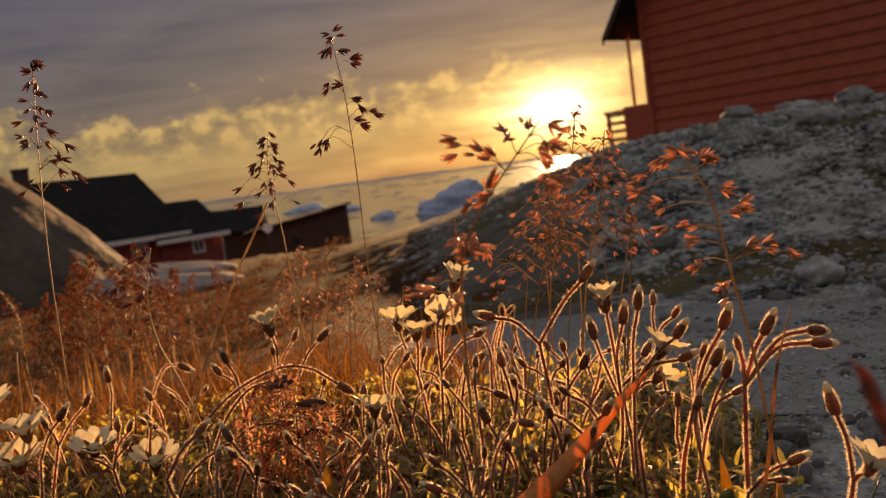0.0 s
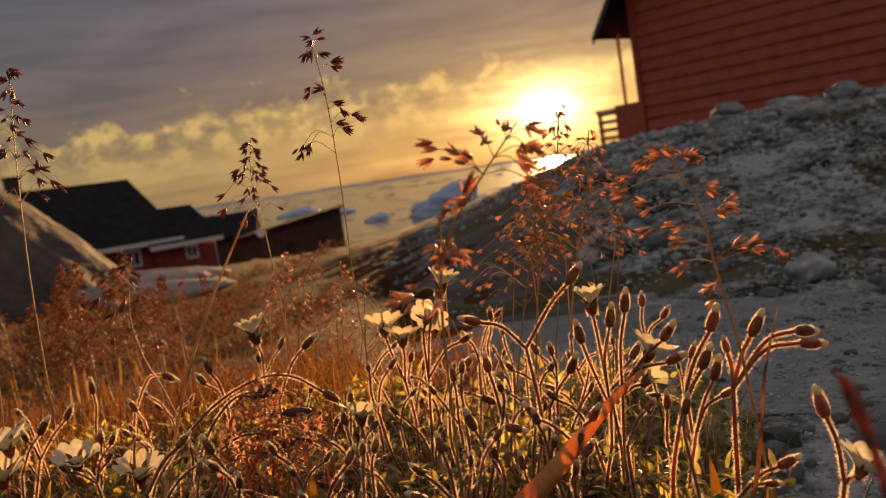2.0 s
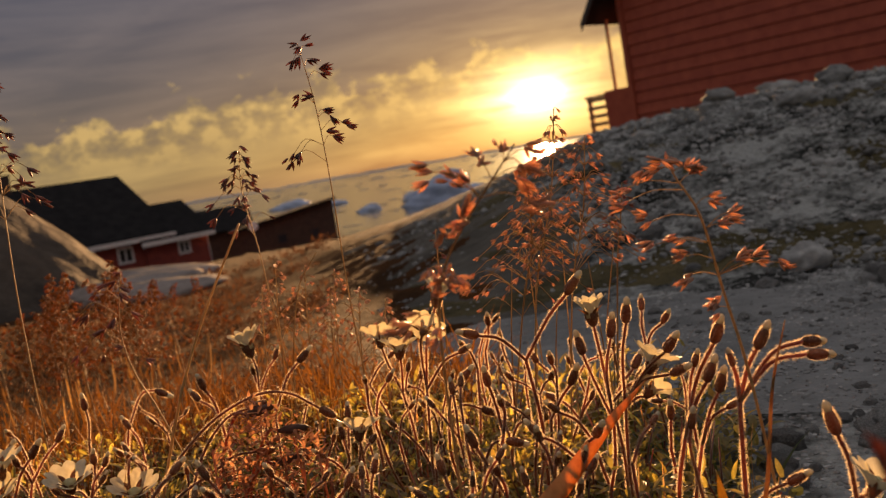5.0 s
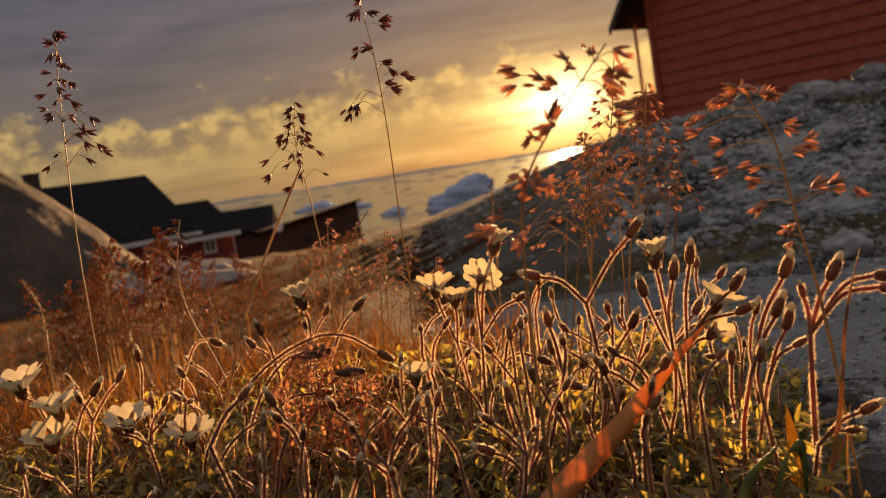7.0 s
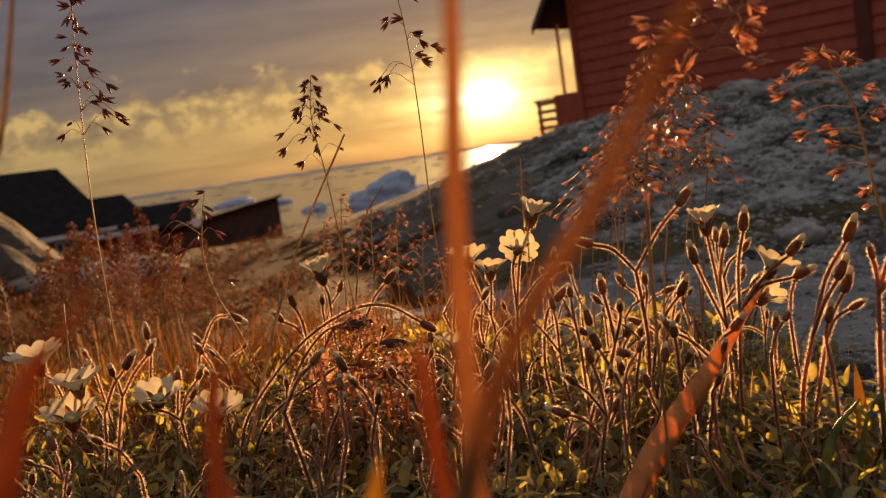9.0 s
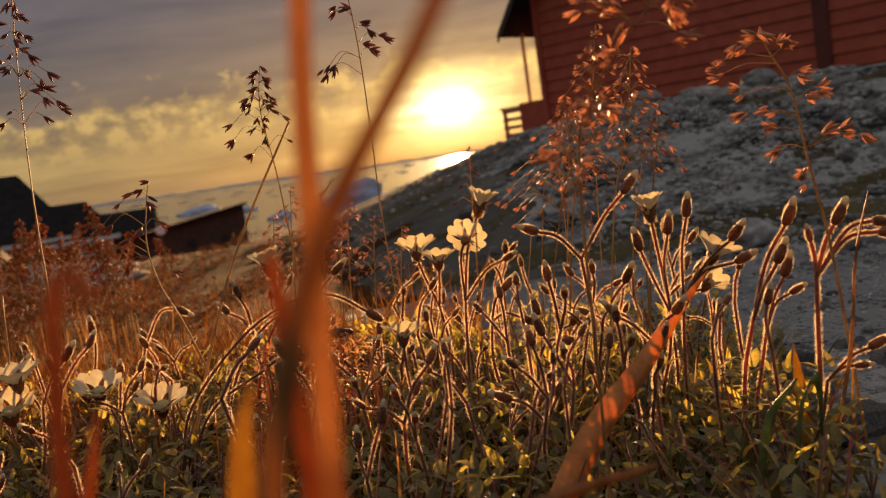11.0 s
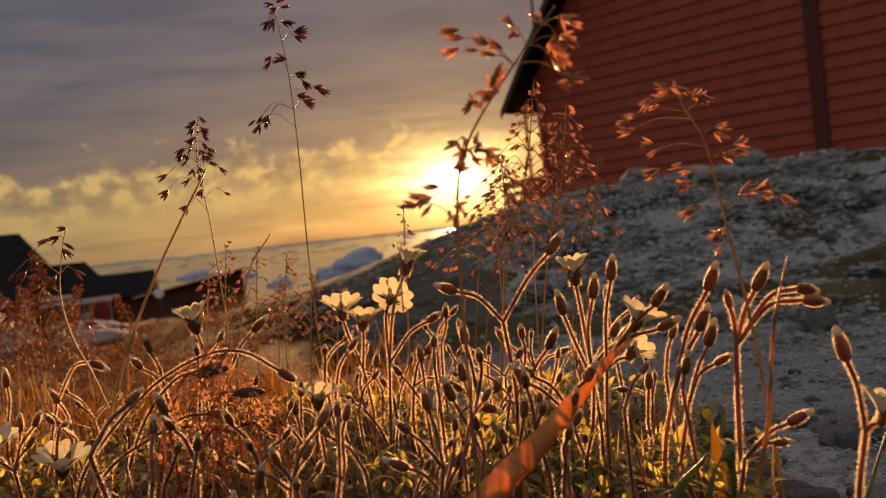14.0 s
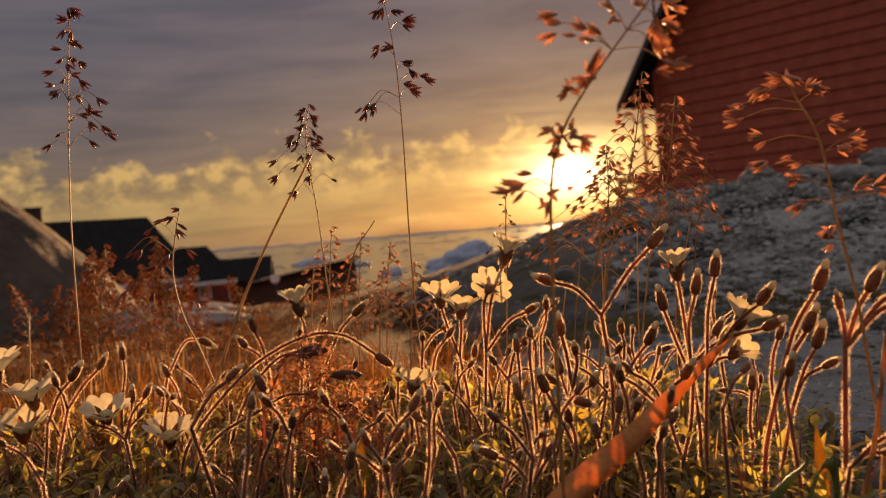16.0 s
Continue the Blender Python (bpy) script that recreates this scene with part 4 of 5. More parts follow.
def grass(axis, spots, size, label, rng, culm=0.0007, leaves=1, group="grasses in flower", arch=0.35, cluster=1, kinds=SPIKES):
    """A flowering grass: culm through axis points, thin branches and spikelets at the given places."""
    axis = [Vector(a) for a in axis]
    foot = Vector((axis[0].x, axis[0].y, ground_z(axis[0].x, axis[0].y)))
    ob = empty("flowering_grass", Matrix.Translation(foot))
    start = [Vector((0, 0, -0.004))] if axis[0].z - foot.z > 0.004 else []
    path = bend(start + [a - foot for a in axis], 5)
    bm = bmesh.new()
    tube(bm, path, [culm * (1 - 0.65 * i / len(path)) for i in range(len(path))], 5)
    part("culm", bm, M_CULM, ob)
    bb = bmesh.new()
    tops = path[len(path) // 3:]
    for s in spots:
        p = Vector(s) - foot
        # each stalklet leaves the culm a little above or below its spikelet and arches over
        q = min(tops, key=lambda c: (c - p).length + 0.6 * max(0.0, c.z - p.z + 0.001))
        up = (p - q).length
        mid = q + (p - q) * 0.55 + Vector((0, 0, up * arch))
        if up > 0.001:
            tube(bb, bend([q, mid, p], 3), 0.0002, 3)
        d = ((p - mid).normalized() + Vector((rng.uniform(-0.3, 0.3), rng.uniform(-0.3, 0.3), rng.uniform(-0.3, 0.1)))).normalized()
        for c in range(cluster):
            o = new("spikelet", kinds[rng.randrange(len(kinds))])
            o.parent = ob
            k = size * rng.uniform(0.8, 1.15)
            off = Vector((rng.uniform(-1, 1), rng.uniform(-1, 1), rng.uniform(-1, 1))) * size * 0.45 * (c > 0)
            o.matrix_basis = facing(p + off, d + Vector((rng.uniform(-0.5, 0.5), 0, rng.uniform(-0.5, 0.5))) * (c > 0), rng.uniform(0, 6)) @ Matrix.Diagonal((k, k, k, 1))
    part("branches", bb, M_CULM, ob)
    for _ in range(leaves):
        bm = bmesh.new()
        a = rng.uniform(0, 6.28)
        leaf(bm, path[1], (math.cos(a), math.sin(a), 2.2), (math.cos(a), math.sin(a), -0.4), rng.uniform(0.05, 0.09), 0.002, 0.7, 6)
        part("leaf", bm, M_BLADE, ob)
    return tagged(ob, label, "grass", group)


def sprays(axis, n, reach, rng, low=0.45, droop=0.2):
    """Places for spikelets round the upper part of a culm, widest below."""
    pts = bend(axis, 8)
    out = []
    for k in range(n):
        t = low + (1 - low) * (k / max(1, n - 1))
        c = pts[min(len(pts) - 1, int(t * (len(pts) - 1)))]
        r = reach * (1.05 - (t - low) / (1 - low)) * rng.uniform(0.3, 1.0)
        a = rng.uniform(0, 6.28)
        out.append(c + Vector((math.cos(a) * r, math.sin(a) * r * 0.7, rng.uniform(-droop, 0.35) * r)))
    return out


BROWN = "tall brown flowering grass with drooping dark spikelets"
gr = random.Random(31)
TALL = [(-0.051, 0.563, 0.285), (-0.047, 0.563, 0.283), (-0.055, 0.564, 0.276), (-0.045, 0.562, 0.275), (-0.041, 0.562, 0.266), (-0.056, 0.563, 0.253), (-0.05, 0.562, 0.253), (-0.043, 0.562, 0.245), (-0.039, 0.561, 0.24), (-0.031, 0.56, 0.234), (-0.04, 0.561, 0.229), (-0.064, 0.563, 0.223), (-0.066, 0.564, 0.218), (-0.06, 0.563, 0.223)]
BENT = [(0.098, 0.360, 0.192), (0.092, 0.361, 0.188), (0.095, 0.360, 0.188), (0.104, 0.359, 0.187), (0.105, 0.359, 0.184), (0.082, 0.361, 0.183), (0.082, 0.361, 0.178), (0.089, 0.360, 0.169), (0.111, 0.358, 0.175), (0.118, 0.357, 0.168), (0.113, 0.358, 0.164), (0.089, 0.360, 0.160), (0.098, 0.359, 0.161), (0.099, 0.359, 0.154), (0.101, 0.358, 0.147), (0.110, 0.357, 0.137), (0.109, 0.357, 0.133), (0.118, 0.357, 0.150), (0.125, 0.356, 0.148), (0.134, 0.355, 0.146)]
CLOSE = [(0.010, 0.292, 0.202), (0.016, 0.291, 0.200), (0.018, 0.291, 0.196), (0.024, 0.290, 0.204), (0.032, 0.289, 0.205), (0.036, 0.289, 0.200), (0.038, 0.288, 0.198), (0.040, 0.288, 0.203), (0.034, 0.289, 0.194), (0.036, 0.288, 0.189), (0.011, 0.291, 0.183), (0.017, 0.291, 0.187), (0.016, 0.291, 0.184), (0.005, 0.292, 0.173), (0.008, 0.291, 0.170), (0.012, 0.291, 0.170), (0.004, 0.292, 0.166), (-0.008, 0.293, 0.156), (-0.004, 0.292, 0.158), (0.003, 0.292, 0.155)]
LOW = [(-0.175, 0.554, 0.171), (-0.179, 0.554, 0.167), (-0.185, 0.555, 0.166), (-0.178, 0.554, 0.160), (-0.193, 0.556, 0.161), (-0.177, 0.554, 0.163), (-0.205, 0.557, 0.150), (-0.199, 0.556, 0.150), (-0.173, 0.553, 0.148), (-0.183, 0.554, 0.146), (-0.191, 0.555, 0.140), (-0.203, 0.556, 0.132), (-0.210, 0.557, 0.127), (-0.170, 0.552, 0.119), (-0.194, 0.555, 0.125), (-0.182, 0.554, 0.128)]
grass([(-0.043, 0.558, 0.01), (-0.047, 0.56, 0.119), (-0.046, 0.561, 0.203), (-0.047, 0.562, 0.249), (-0.051, 0.563, 0.285)], TALL, 0.0080, BROWN, gr, culm=0.0006, cluster=2)
ax = [(-0.10, 0.63, 0.02), (-0.105, 0.63, 0.112), (-0.108, 0.632, 0.166), (-0.112, 0.633, 0.207), (-0.108, 0.633, 0.236)]
grass(ax, sprays(ax, 42, 0.026, gr, 0.64, 0.5), 0.0075, BROWN, gr)
ax = [(-0.246, 0.568, 0.005), (-0.244, 0.568, 0.088), (-0.243, 0.569, 0.168), (-0.239, 0.571, 0.24), (-0.234, 0.572, 0.294)]
grass(ax, sprays(ax, 34, 0.024, gr, 0.66, 0.5), 0.0078, BROWN, gr)
grass([(0.125, 0.36, 0.02), (0.118, 0.359, 0.10), (0.112, 0.359, 0.138), (0.107, 0.358, 0.168), (0.100, 0.359, 0.184), (0.098, 0.360, 0.192)], BENT, 0.0064,
      "bent flowering grass with orange-pink spikelets glowing in sunlight", gr, arch=0.1, cluster=3, kinds=GOLDEN, culm=0.0008)
grass([(0.0, 0.30, 0.02), (0.002, 0.301, 0.10), (0.004, 0.301, 0.151), (0.008, 0.300, 0.170), (0.016, 0.291, 0.184), (0.034, 0.279, 0.206)], CLOSE, 0.0062,
      "flowering grass with brown spikelets before the tuft", gr, arch=0.15, cluster=3, kinds=GOLDEN)
grass([(-0.150, 0.555, 0.02), (-0.168, 0.553, 0.085), (-0.178, 0.553, 0.111), (-0.182, 0.554, 0.136), (-0.178, 0.554, 0.160), (-0.175, 0.554, 0.171)], LOW, 0.008,
      "low reddish flowering grass with pointed spikelets", gr)
ax = [(0.045, 0.53, 0.02), (0.059, 0.526, 0.120), (0.076, 0.525, 0.175), (0.085, 0.525, 0.222)]
grass(ax, sprays(ax, 95, 0.036, gr, 0.42), 0.0046, "fine flowering grass with many small glinting spikelets", gr, kinds=GOLDEN)
ax = [(0.030, 0.53, 0.02), (0.050, 0.530, 0.110), (0.062, 0.530, 0.150), (0.064, 0.530, 0.185)]
grass(ax, sprays(ax, 95, 0.038, gr, 0.4), 0.0045, "fine flowering grass with many small glinting spikelets", gr, kinds=GOLDEN)
ax = [(0.06, 0.50, 0.02), (0.075, 0.50, 0.12), (0.088, 0.50, 0.165), (0.095, 0.50, 0.205)]
grass(ax, sprays(ax, 85, 0.036, gr, 0.42), 0.0046, "fine flowering grass with many small glinting spikelets", gr, kinds=GOLDEN)
ax = [(0.09, 0.52, 0.02), (0.105, 0.521, 0.125), (0.110, 0.52, 0.15), (0.115, 0.52, 0.176)]
grass(ax, sprays(ax, 22, 0.014, gr, 0.55), 0.0038, "thin flowering grass with a few small spikelets", gr)
ax = [(0.0, 0.56, 0.02), (0.006, 0.56, 0.11), (0.008, 0.56, 0.14), (0.010, 0.56, 0.165)]
grass(ax, sprays(ax, 14, 0.014, gr, 0.6), 0.0036, "thin flowering grass with a few small spikelets", gr)
for x, y, h, n in ((-0.105, 0.645, 0.155, 30), (-0.085, 0.64, 0.150, 30), (-0.068, 0.66, 0.142, 34), (-0.052, 0.65, 0.128, 30), (-0.120, 0.66, 0.138, 28), (-0.035, 0.64, 0.118, 26), (-0.075, 0.68, 0.125, 34)):
    ax = [(x - 0.006, y, 0.02), (x - 0.004, y, h * 0.5), (x, y, h * 0.8), (x + 0.004, y, h)]
    grass(ax, sprays(ax, n, 0.024, gr, 0.5), 0.0042, "low flowering grass with a haze of pinkish spikelets", gr, kinds=GOLDEN)


def bare_culm(pts, r, label, mat=M_CULM):
    bm = bmesh.new()
    pts = [Vector(p) for p in pts]
    foot = Vector((pts[0].x, pts[0].y, ground_z(pts[0].x, pts[0].y)))
    path = bend([Vector((0, 0, -0.004)), *[p - foot for p in pts]], 5)
    tube(bm, path, [r * (1 - 0.5 * i / len(path)) for i in range(len(path))], 5)
    ob = part("dry_grass_stalk", bm, mat)
    ob.matrix_world = Matrix.Translation(foot)
    return tagged(ob, label, "grass")


bare_culm([(-0.165, 0.50, 0.03), (-0.141, 0.498, 0.098), (-0.119, 0.497, 0.143), (-0.090, 0.494, 0.190)], 0.0011, "straight leaning straw-coloured grass stalk")
bare_culm([(-0.105, 0.645, 0.06), (-0.09, 0.643, 0.13), (-0.072, 0.642, 0.157)], 0.0007, "thin straw-coloured grass stalk among the spikelets")
bare_culm([(-0.30, 0.55, 0.01), (-0.27, 0.548, 0.06), (-0.262, 0.547, 0.12)], 0.0009, "thin pointed grass stalk among the flowers")

for k in range(9):
    x, y = 0.03 + 0.009 * k + gr.uniform(-0.003, 0.003), gr.uniform(0.49, 0.56)
    h = gr.uniform(0.10, 0.145)
    bare_culm([(x, y, 0.03), (x + gr.uniform(0, 0.006), y, h * 0.6), (x + gr.uniform(0.002, 0.014), y, h)], 0.0006, "thin straight straw-coloured grass stalk behind the tuft")

# ---- single blades and leaves ----


def blade(pts, widths, side, label, mat, name="wild_grass", thick=0.0003):
    pts = [Vector(p) for p in pts]
    foot = Vector((pts[0].x, pts[0].y, ground_z(pts[0].x, pts[0].y)))
    path = bend([p - foot for p in pts], 6)
    n = len(path)
    w = [float(np.interp(i / (n - 1), np.linspace(0, 1, len(widths)), widths)) for i in range(n)]
    bm = bmesh.new()
    ribbon(bm, path, w, side)
    ob = empty(name, Matrix.Translation(foot))
    b = part("blade", bm, mat, ob)
    md = b.modifiers.new("thickness", "SOLIDIFY")
    md.thickness = thick
    # a sheath round the foot of the blade
    bm = bmesh.new()
    d = (path[1] - path[0]).normalized()
    tube(bm, [path[0] - d * 0.003, path[0] + d * 0.006, path[0] + d * 0.011], [w[0] * 0.30, w[0] * 0.27, w[0] * 0.16], 6)
    part("sheath", bm, M_CULM, ob)
    return tagged(ob, label, "grass", "grass blades")


blade([(-0.045, 0.28, 0.0), (-0.022, 0.30, 0.035), (0.004, 0.329, 0.056), (0.037, 0.366, 0.068), (0.066, 0.394, 0.083), (0.090, 0.418, 0.093)], [0.009, 0.0105, 0.0105, 0.0085, 0.005, 0.0006], (0.6, -0.1, -0.75),
      "broad rust-red grass blade leaning across the flowers", M_BLADE_RED)
blade([(0.09, 0.34, 0.0), (0.112, 0.345, 0.06), (0.122, 0.35, 0.10), (0.131, 0.352, 0.125)], [0.002, 0.002, 0.0014, 0.0004], (1, 0.2, -0.3), "narrow reddish grass blade among the buds", M_BLADE)
blade([(0.105, 0.37, 0.0), (0.104, 0.37, 0.045), (0.102, 0.368, 0.066)], [0.005, 0.006, 0.0005], (1, 0.1, 0.2), "short orange withered leaf", M_LEAF_YELLOW)
blade([(-0.072, 0.46, 0.0), (-0.0745, 0.459, 0.04), (-0.073, 0.459, 0.064)], [0.004, 0.0065, 0.0005], (1, 0.1, 0.1), "yellow upright leaf among the stems", M_LEAF_YELLOW)
blade([(0.075, 0.33, 0.0), (0.086, 0.335, 0.05), (0.096, 0.34, 0.058), (0.098, 0.345, 0.03)], [0.004, 0.0055, 0.005, 0.001], (0.6, 0.3, 0.5), "arched dark green grass blade", M_BLADE_GREEN)
blade([(0.06, 0.33, 0.0), (0.072, 0.335, 0.045), (0.088, 0.34, 0.060)], [0.004, 0.006, 0.001], (0.6, 0.3, -0.5), "arched dark green grass blade", M_BLADE_GREEN)
blade([(0.12, 0.33, 0.0), (0.135, 0.33, 0.03), (0.152, 0.335, 0.06)], [0.0035, 0.003, 0.0005], (0.8, 0.2, -0.5), "green and red grass blade at the tuft edge", M_BLADE_GREEN)
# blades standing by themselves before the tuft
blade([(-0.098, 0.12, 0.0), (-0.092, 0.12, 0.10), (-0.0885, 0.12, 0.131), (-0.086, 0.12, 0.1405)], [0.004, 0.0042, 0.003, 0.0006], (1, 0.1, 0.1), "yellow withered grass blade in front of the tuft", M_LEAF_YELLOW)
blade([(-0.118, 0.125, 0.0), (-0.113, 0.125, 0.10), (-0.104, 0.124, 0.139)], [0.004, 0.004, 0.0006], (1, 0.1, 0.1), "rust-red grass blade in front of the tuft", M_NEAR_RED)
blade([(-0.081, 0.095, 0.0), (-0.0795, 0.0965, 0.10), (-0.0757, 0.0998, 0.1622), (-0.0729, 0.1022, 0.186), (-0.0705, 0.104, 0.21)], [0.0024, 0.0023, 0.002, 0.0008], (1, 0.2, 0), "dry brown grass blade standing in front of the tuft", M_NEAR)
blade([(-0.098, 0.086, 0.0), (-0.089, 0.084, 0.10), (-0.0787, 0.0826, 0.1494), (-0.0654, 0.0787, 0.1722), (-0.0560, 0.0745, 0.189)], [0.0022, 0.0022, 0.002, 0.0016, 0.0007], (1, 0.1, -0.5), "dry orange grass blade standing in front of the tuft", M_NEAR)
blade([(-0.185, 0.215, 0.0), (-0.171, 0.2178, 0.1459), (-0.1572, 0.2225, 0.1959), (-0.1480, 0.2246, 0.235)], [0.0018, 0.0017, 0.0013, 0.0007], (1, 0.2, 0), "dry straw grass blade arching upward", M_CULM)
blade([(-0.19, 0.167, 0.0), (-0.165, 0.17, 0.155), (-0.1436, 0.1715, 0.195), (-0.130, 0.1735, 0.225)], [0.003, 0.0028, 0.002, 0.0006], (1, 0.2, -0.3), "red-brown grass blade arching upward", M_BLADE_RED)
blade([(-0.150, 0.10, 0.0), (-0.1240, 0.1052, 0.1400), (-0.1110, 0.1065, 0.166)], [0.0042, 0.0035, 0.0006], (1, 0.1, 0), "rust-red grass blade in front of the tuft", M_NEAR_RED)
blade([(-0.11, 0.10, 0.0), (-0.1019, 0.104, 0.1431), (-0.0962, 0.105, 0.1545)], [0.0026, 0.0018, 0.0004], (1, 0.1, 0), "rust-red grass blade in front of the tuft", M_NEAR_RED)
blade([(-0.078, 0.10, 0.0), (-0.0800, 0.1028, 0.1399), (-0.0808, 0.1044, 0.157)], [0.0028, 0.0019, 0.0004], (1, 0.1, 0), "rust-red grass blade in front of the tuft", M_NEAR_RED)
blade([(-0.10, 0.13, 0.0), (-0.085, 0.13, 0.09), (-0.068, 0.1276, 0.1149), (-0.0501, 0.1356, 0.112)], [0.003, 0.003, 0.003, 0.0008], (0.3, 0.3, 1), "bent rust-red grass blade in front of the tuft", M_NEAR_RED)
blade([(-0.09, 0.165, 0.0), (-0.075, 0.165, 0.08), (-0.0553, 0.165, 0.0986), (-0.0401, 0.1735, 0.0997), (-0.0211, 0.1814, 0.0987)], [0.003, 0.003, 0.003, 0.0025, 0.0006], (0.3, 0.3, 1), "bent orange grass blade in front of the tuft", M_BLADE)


blade([(0.075, 0.146, 0.0), (0.071, 0.1466, 0.12), (0.0665, 0.1469, 0.150), (0.0635, 0.1471, 0.156)], [0.0009, 0.0009, 0.0036, 0.0006], (1, 0.1, -0.4), "dark red curled leaf on a thin stalk", M_WITHER_RED)


def withered_cluster():
    """Dark dried heads over a patch of red succulent shoots."""
    rng = random.Random(41)
    for x, y, z, a in ((-0.104, 0.494, 0.090, 0.3), (-0.088, 0.492, 0.079, -0.2), (-0.094, 0.492, 0.062, 0.2)):
        foot = Vector((x - 0.03, y + 0.01, ground_z(x - 0.03, y + 0.01)))
        ob = empty("withered_flower", Matrix.Translation(foot))
        bm = bmesh.new()
        p = Vector((x, y, z)) - foot
        path = bend([Vector((0, 0, -0.003)), Vector((0.006, 0, p.z * 0.6)), p * 0.7 + Vector((0, 0, p.z * 0.28)), p], 5)
        tube(bm, path, 0.0009, 6)
        part("stem", bm, M_STEM, ob)
        bm = bmesh.new()
        m = facing(p, (math.cos(a), 0.2, 0.15 * math.sin(a * 3)))
        lathe(bm, m, [(-0.002, 0.0008), (0.002, 0.0020), (0.005, 0.0025), (0.009, 0.0022), (0.0125, 0.0016), (0.014, 0.0007)], 10, 0.12)
        sh = part("seed_head", bm, M_WITHER, ob, "dark dried seed capsule")
        bm = bmesh.new()
        hairs(bm, [m @ Vector((0, 0, 0.0)), m @ Vector((0, 0, 0.015))], 0.0026, 26000, 0.001, rng)
        part("hairs", bm, M_WITHER, sh)
        tagged(ob, "drooping dark brown withered flower head on a bent stem", "withered flower", "withered flowers")
    for pts in (((-0.172, 0.492, 0.0), (-0.1665, 0.49, 0.041), (-0.1534, 0.49, 0.063), (-0.1264, 0.49, 0.088), (-0.0999, 0.49, 0.100), (-0.0813, 0.49, 0.099), (-0.0659, 0.49, 0.088)),
                ((-0.166, 0.486, 0.0), (-0.160, 0.485, 0.035), (-0.1473, 0.485, 0.054), (-0.1241, 0.485, 0.066), (-0.1124, 0.485, 0.072), (-0.1015, 0.485, 0.072)),
                ((-0.150, 0.50, 0.0), (-0.146, 0.50, 0.040), (-0.134, 0.50, 0.070), (-0.118, 0.50, 0.088), (-0.104, 0.50, 0.092))):
        foot = Vector((pts[0][0], pts[0][1], ground_z(pts[0][0], pts[0][1])))
        ob = empty("withered_flower", Matrix.Translation(foot))
        path = bend([Vector(p) - foot for p in pts], 4)
        bm, hb = bmesh.new(), bmesh.new()
        tube(bm, path, [0.0008 - 0.0002 * i / len(path) for i in range(len(path))], 6)
        stem = part("stem", bm, M_STEM, ob)
        hairs(hb, path[3:], 0.0009, 26000, 0.0012, rng)
        part("hairs", hb, M_HAIR, stem, "pale soft hairs")
        bud(ob, path[-1], path[-1] - path[-3], 0.0095, rng, tip=False)
        tagged(ob, "arching hairy stem with a drooping brown bud", "wildflower", "withered flowers")
    bm = bmesh.new()
    for _ in range(900):
        x, y = rng.gauss(-0.098, 0.022), rng.gauss(0.49, 0.014)
        z = rng.uniform(0.04, 0.102) * max(0.4, 1 - abs(x + 0.098) * 10)
        leaf(bm, (x, y, z), (rng.uniform(-1, 1), rng.uniform(-1, 1), rng.uniform(-0.2, 1)), (0.1, 0.2, 1), rng.uniform(0.004, 0.008), 0.0022, 0.4, 3)
    for _ in range(14):
        x, y = rng.gauss(-0.098, 0.02), rng.gauss(0.49, 0.012)
        tube(bm, [(x, y, 0), (x + rng.uniform(-0.01, 0.01), y, rng.uniform(0.05, 0.085))], 0.0007, 4)
    tagged(part("red_leaf_tuft", bm, M_MOSS_RED), "tuft of small red and orange autumn leaves", "leaves", kind="stuff")


withered_cluster()

# ---- mats of leaves and grass ----


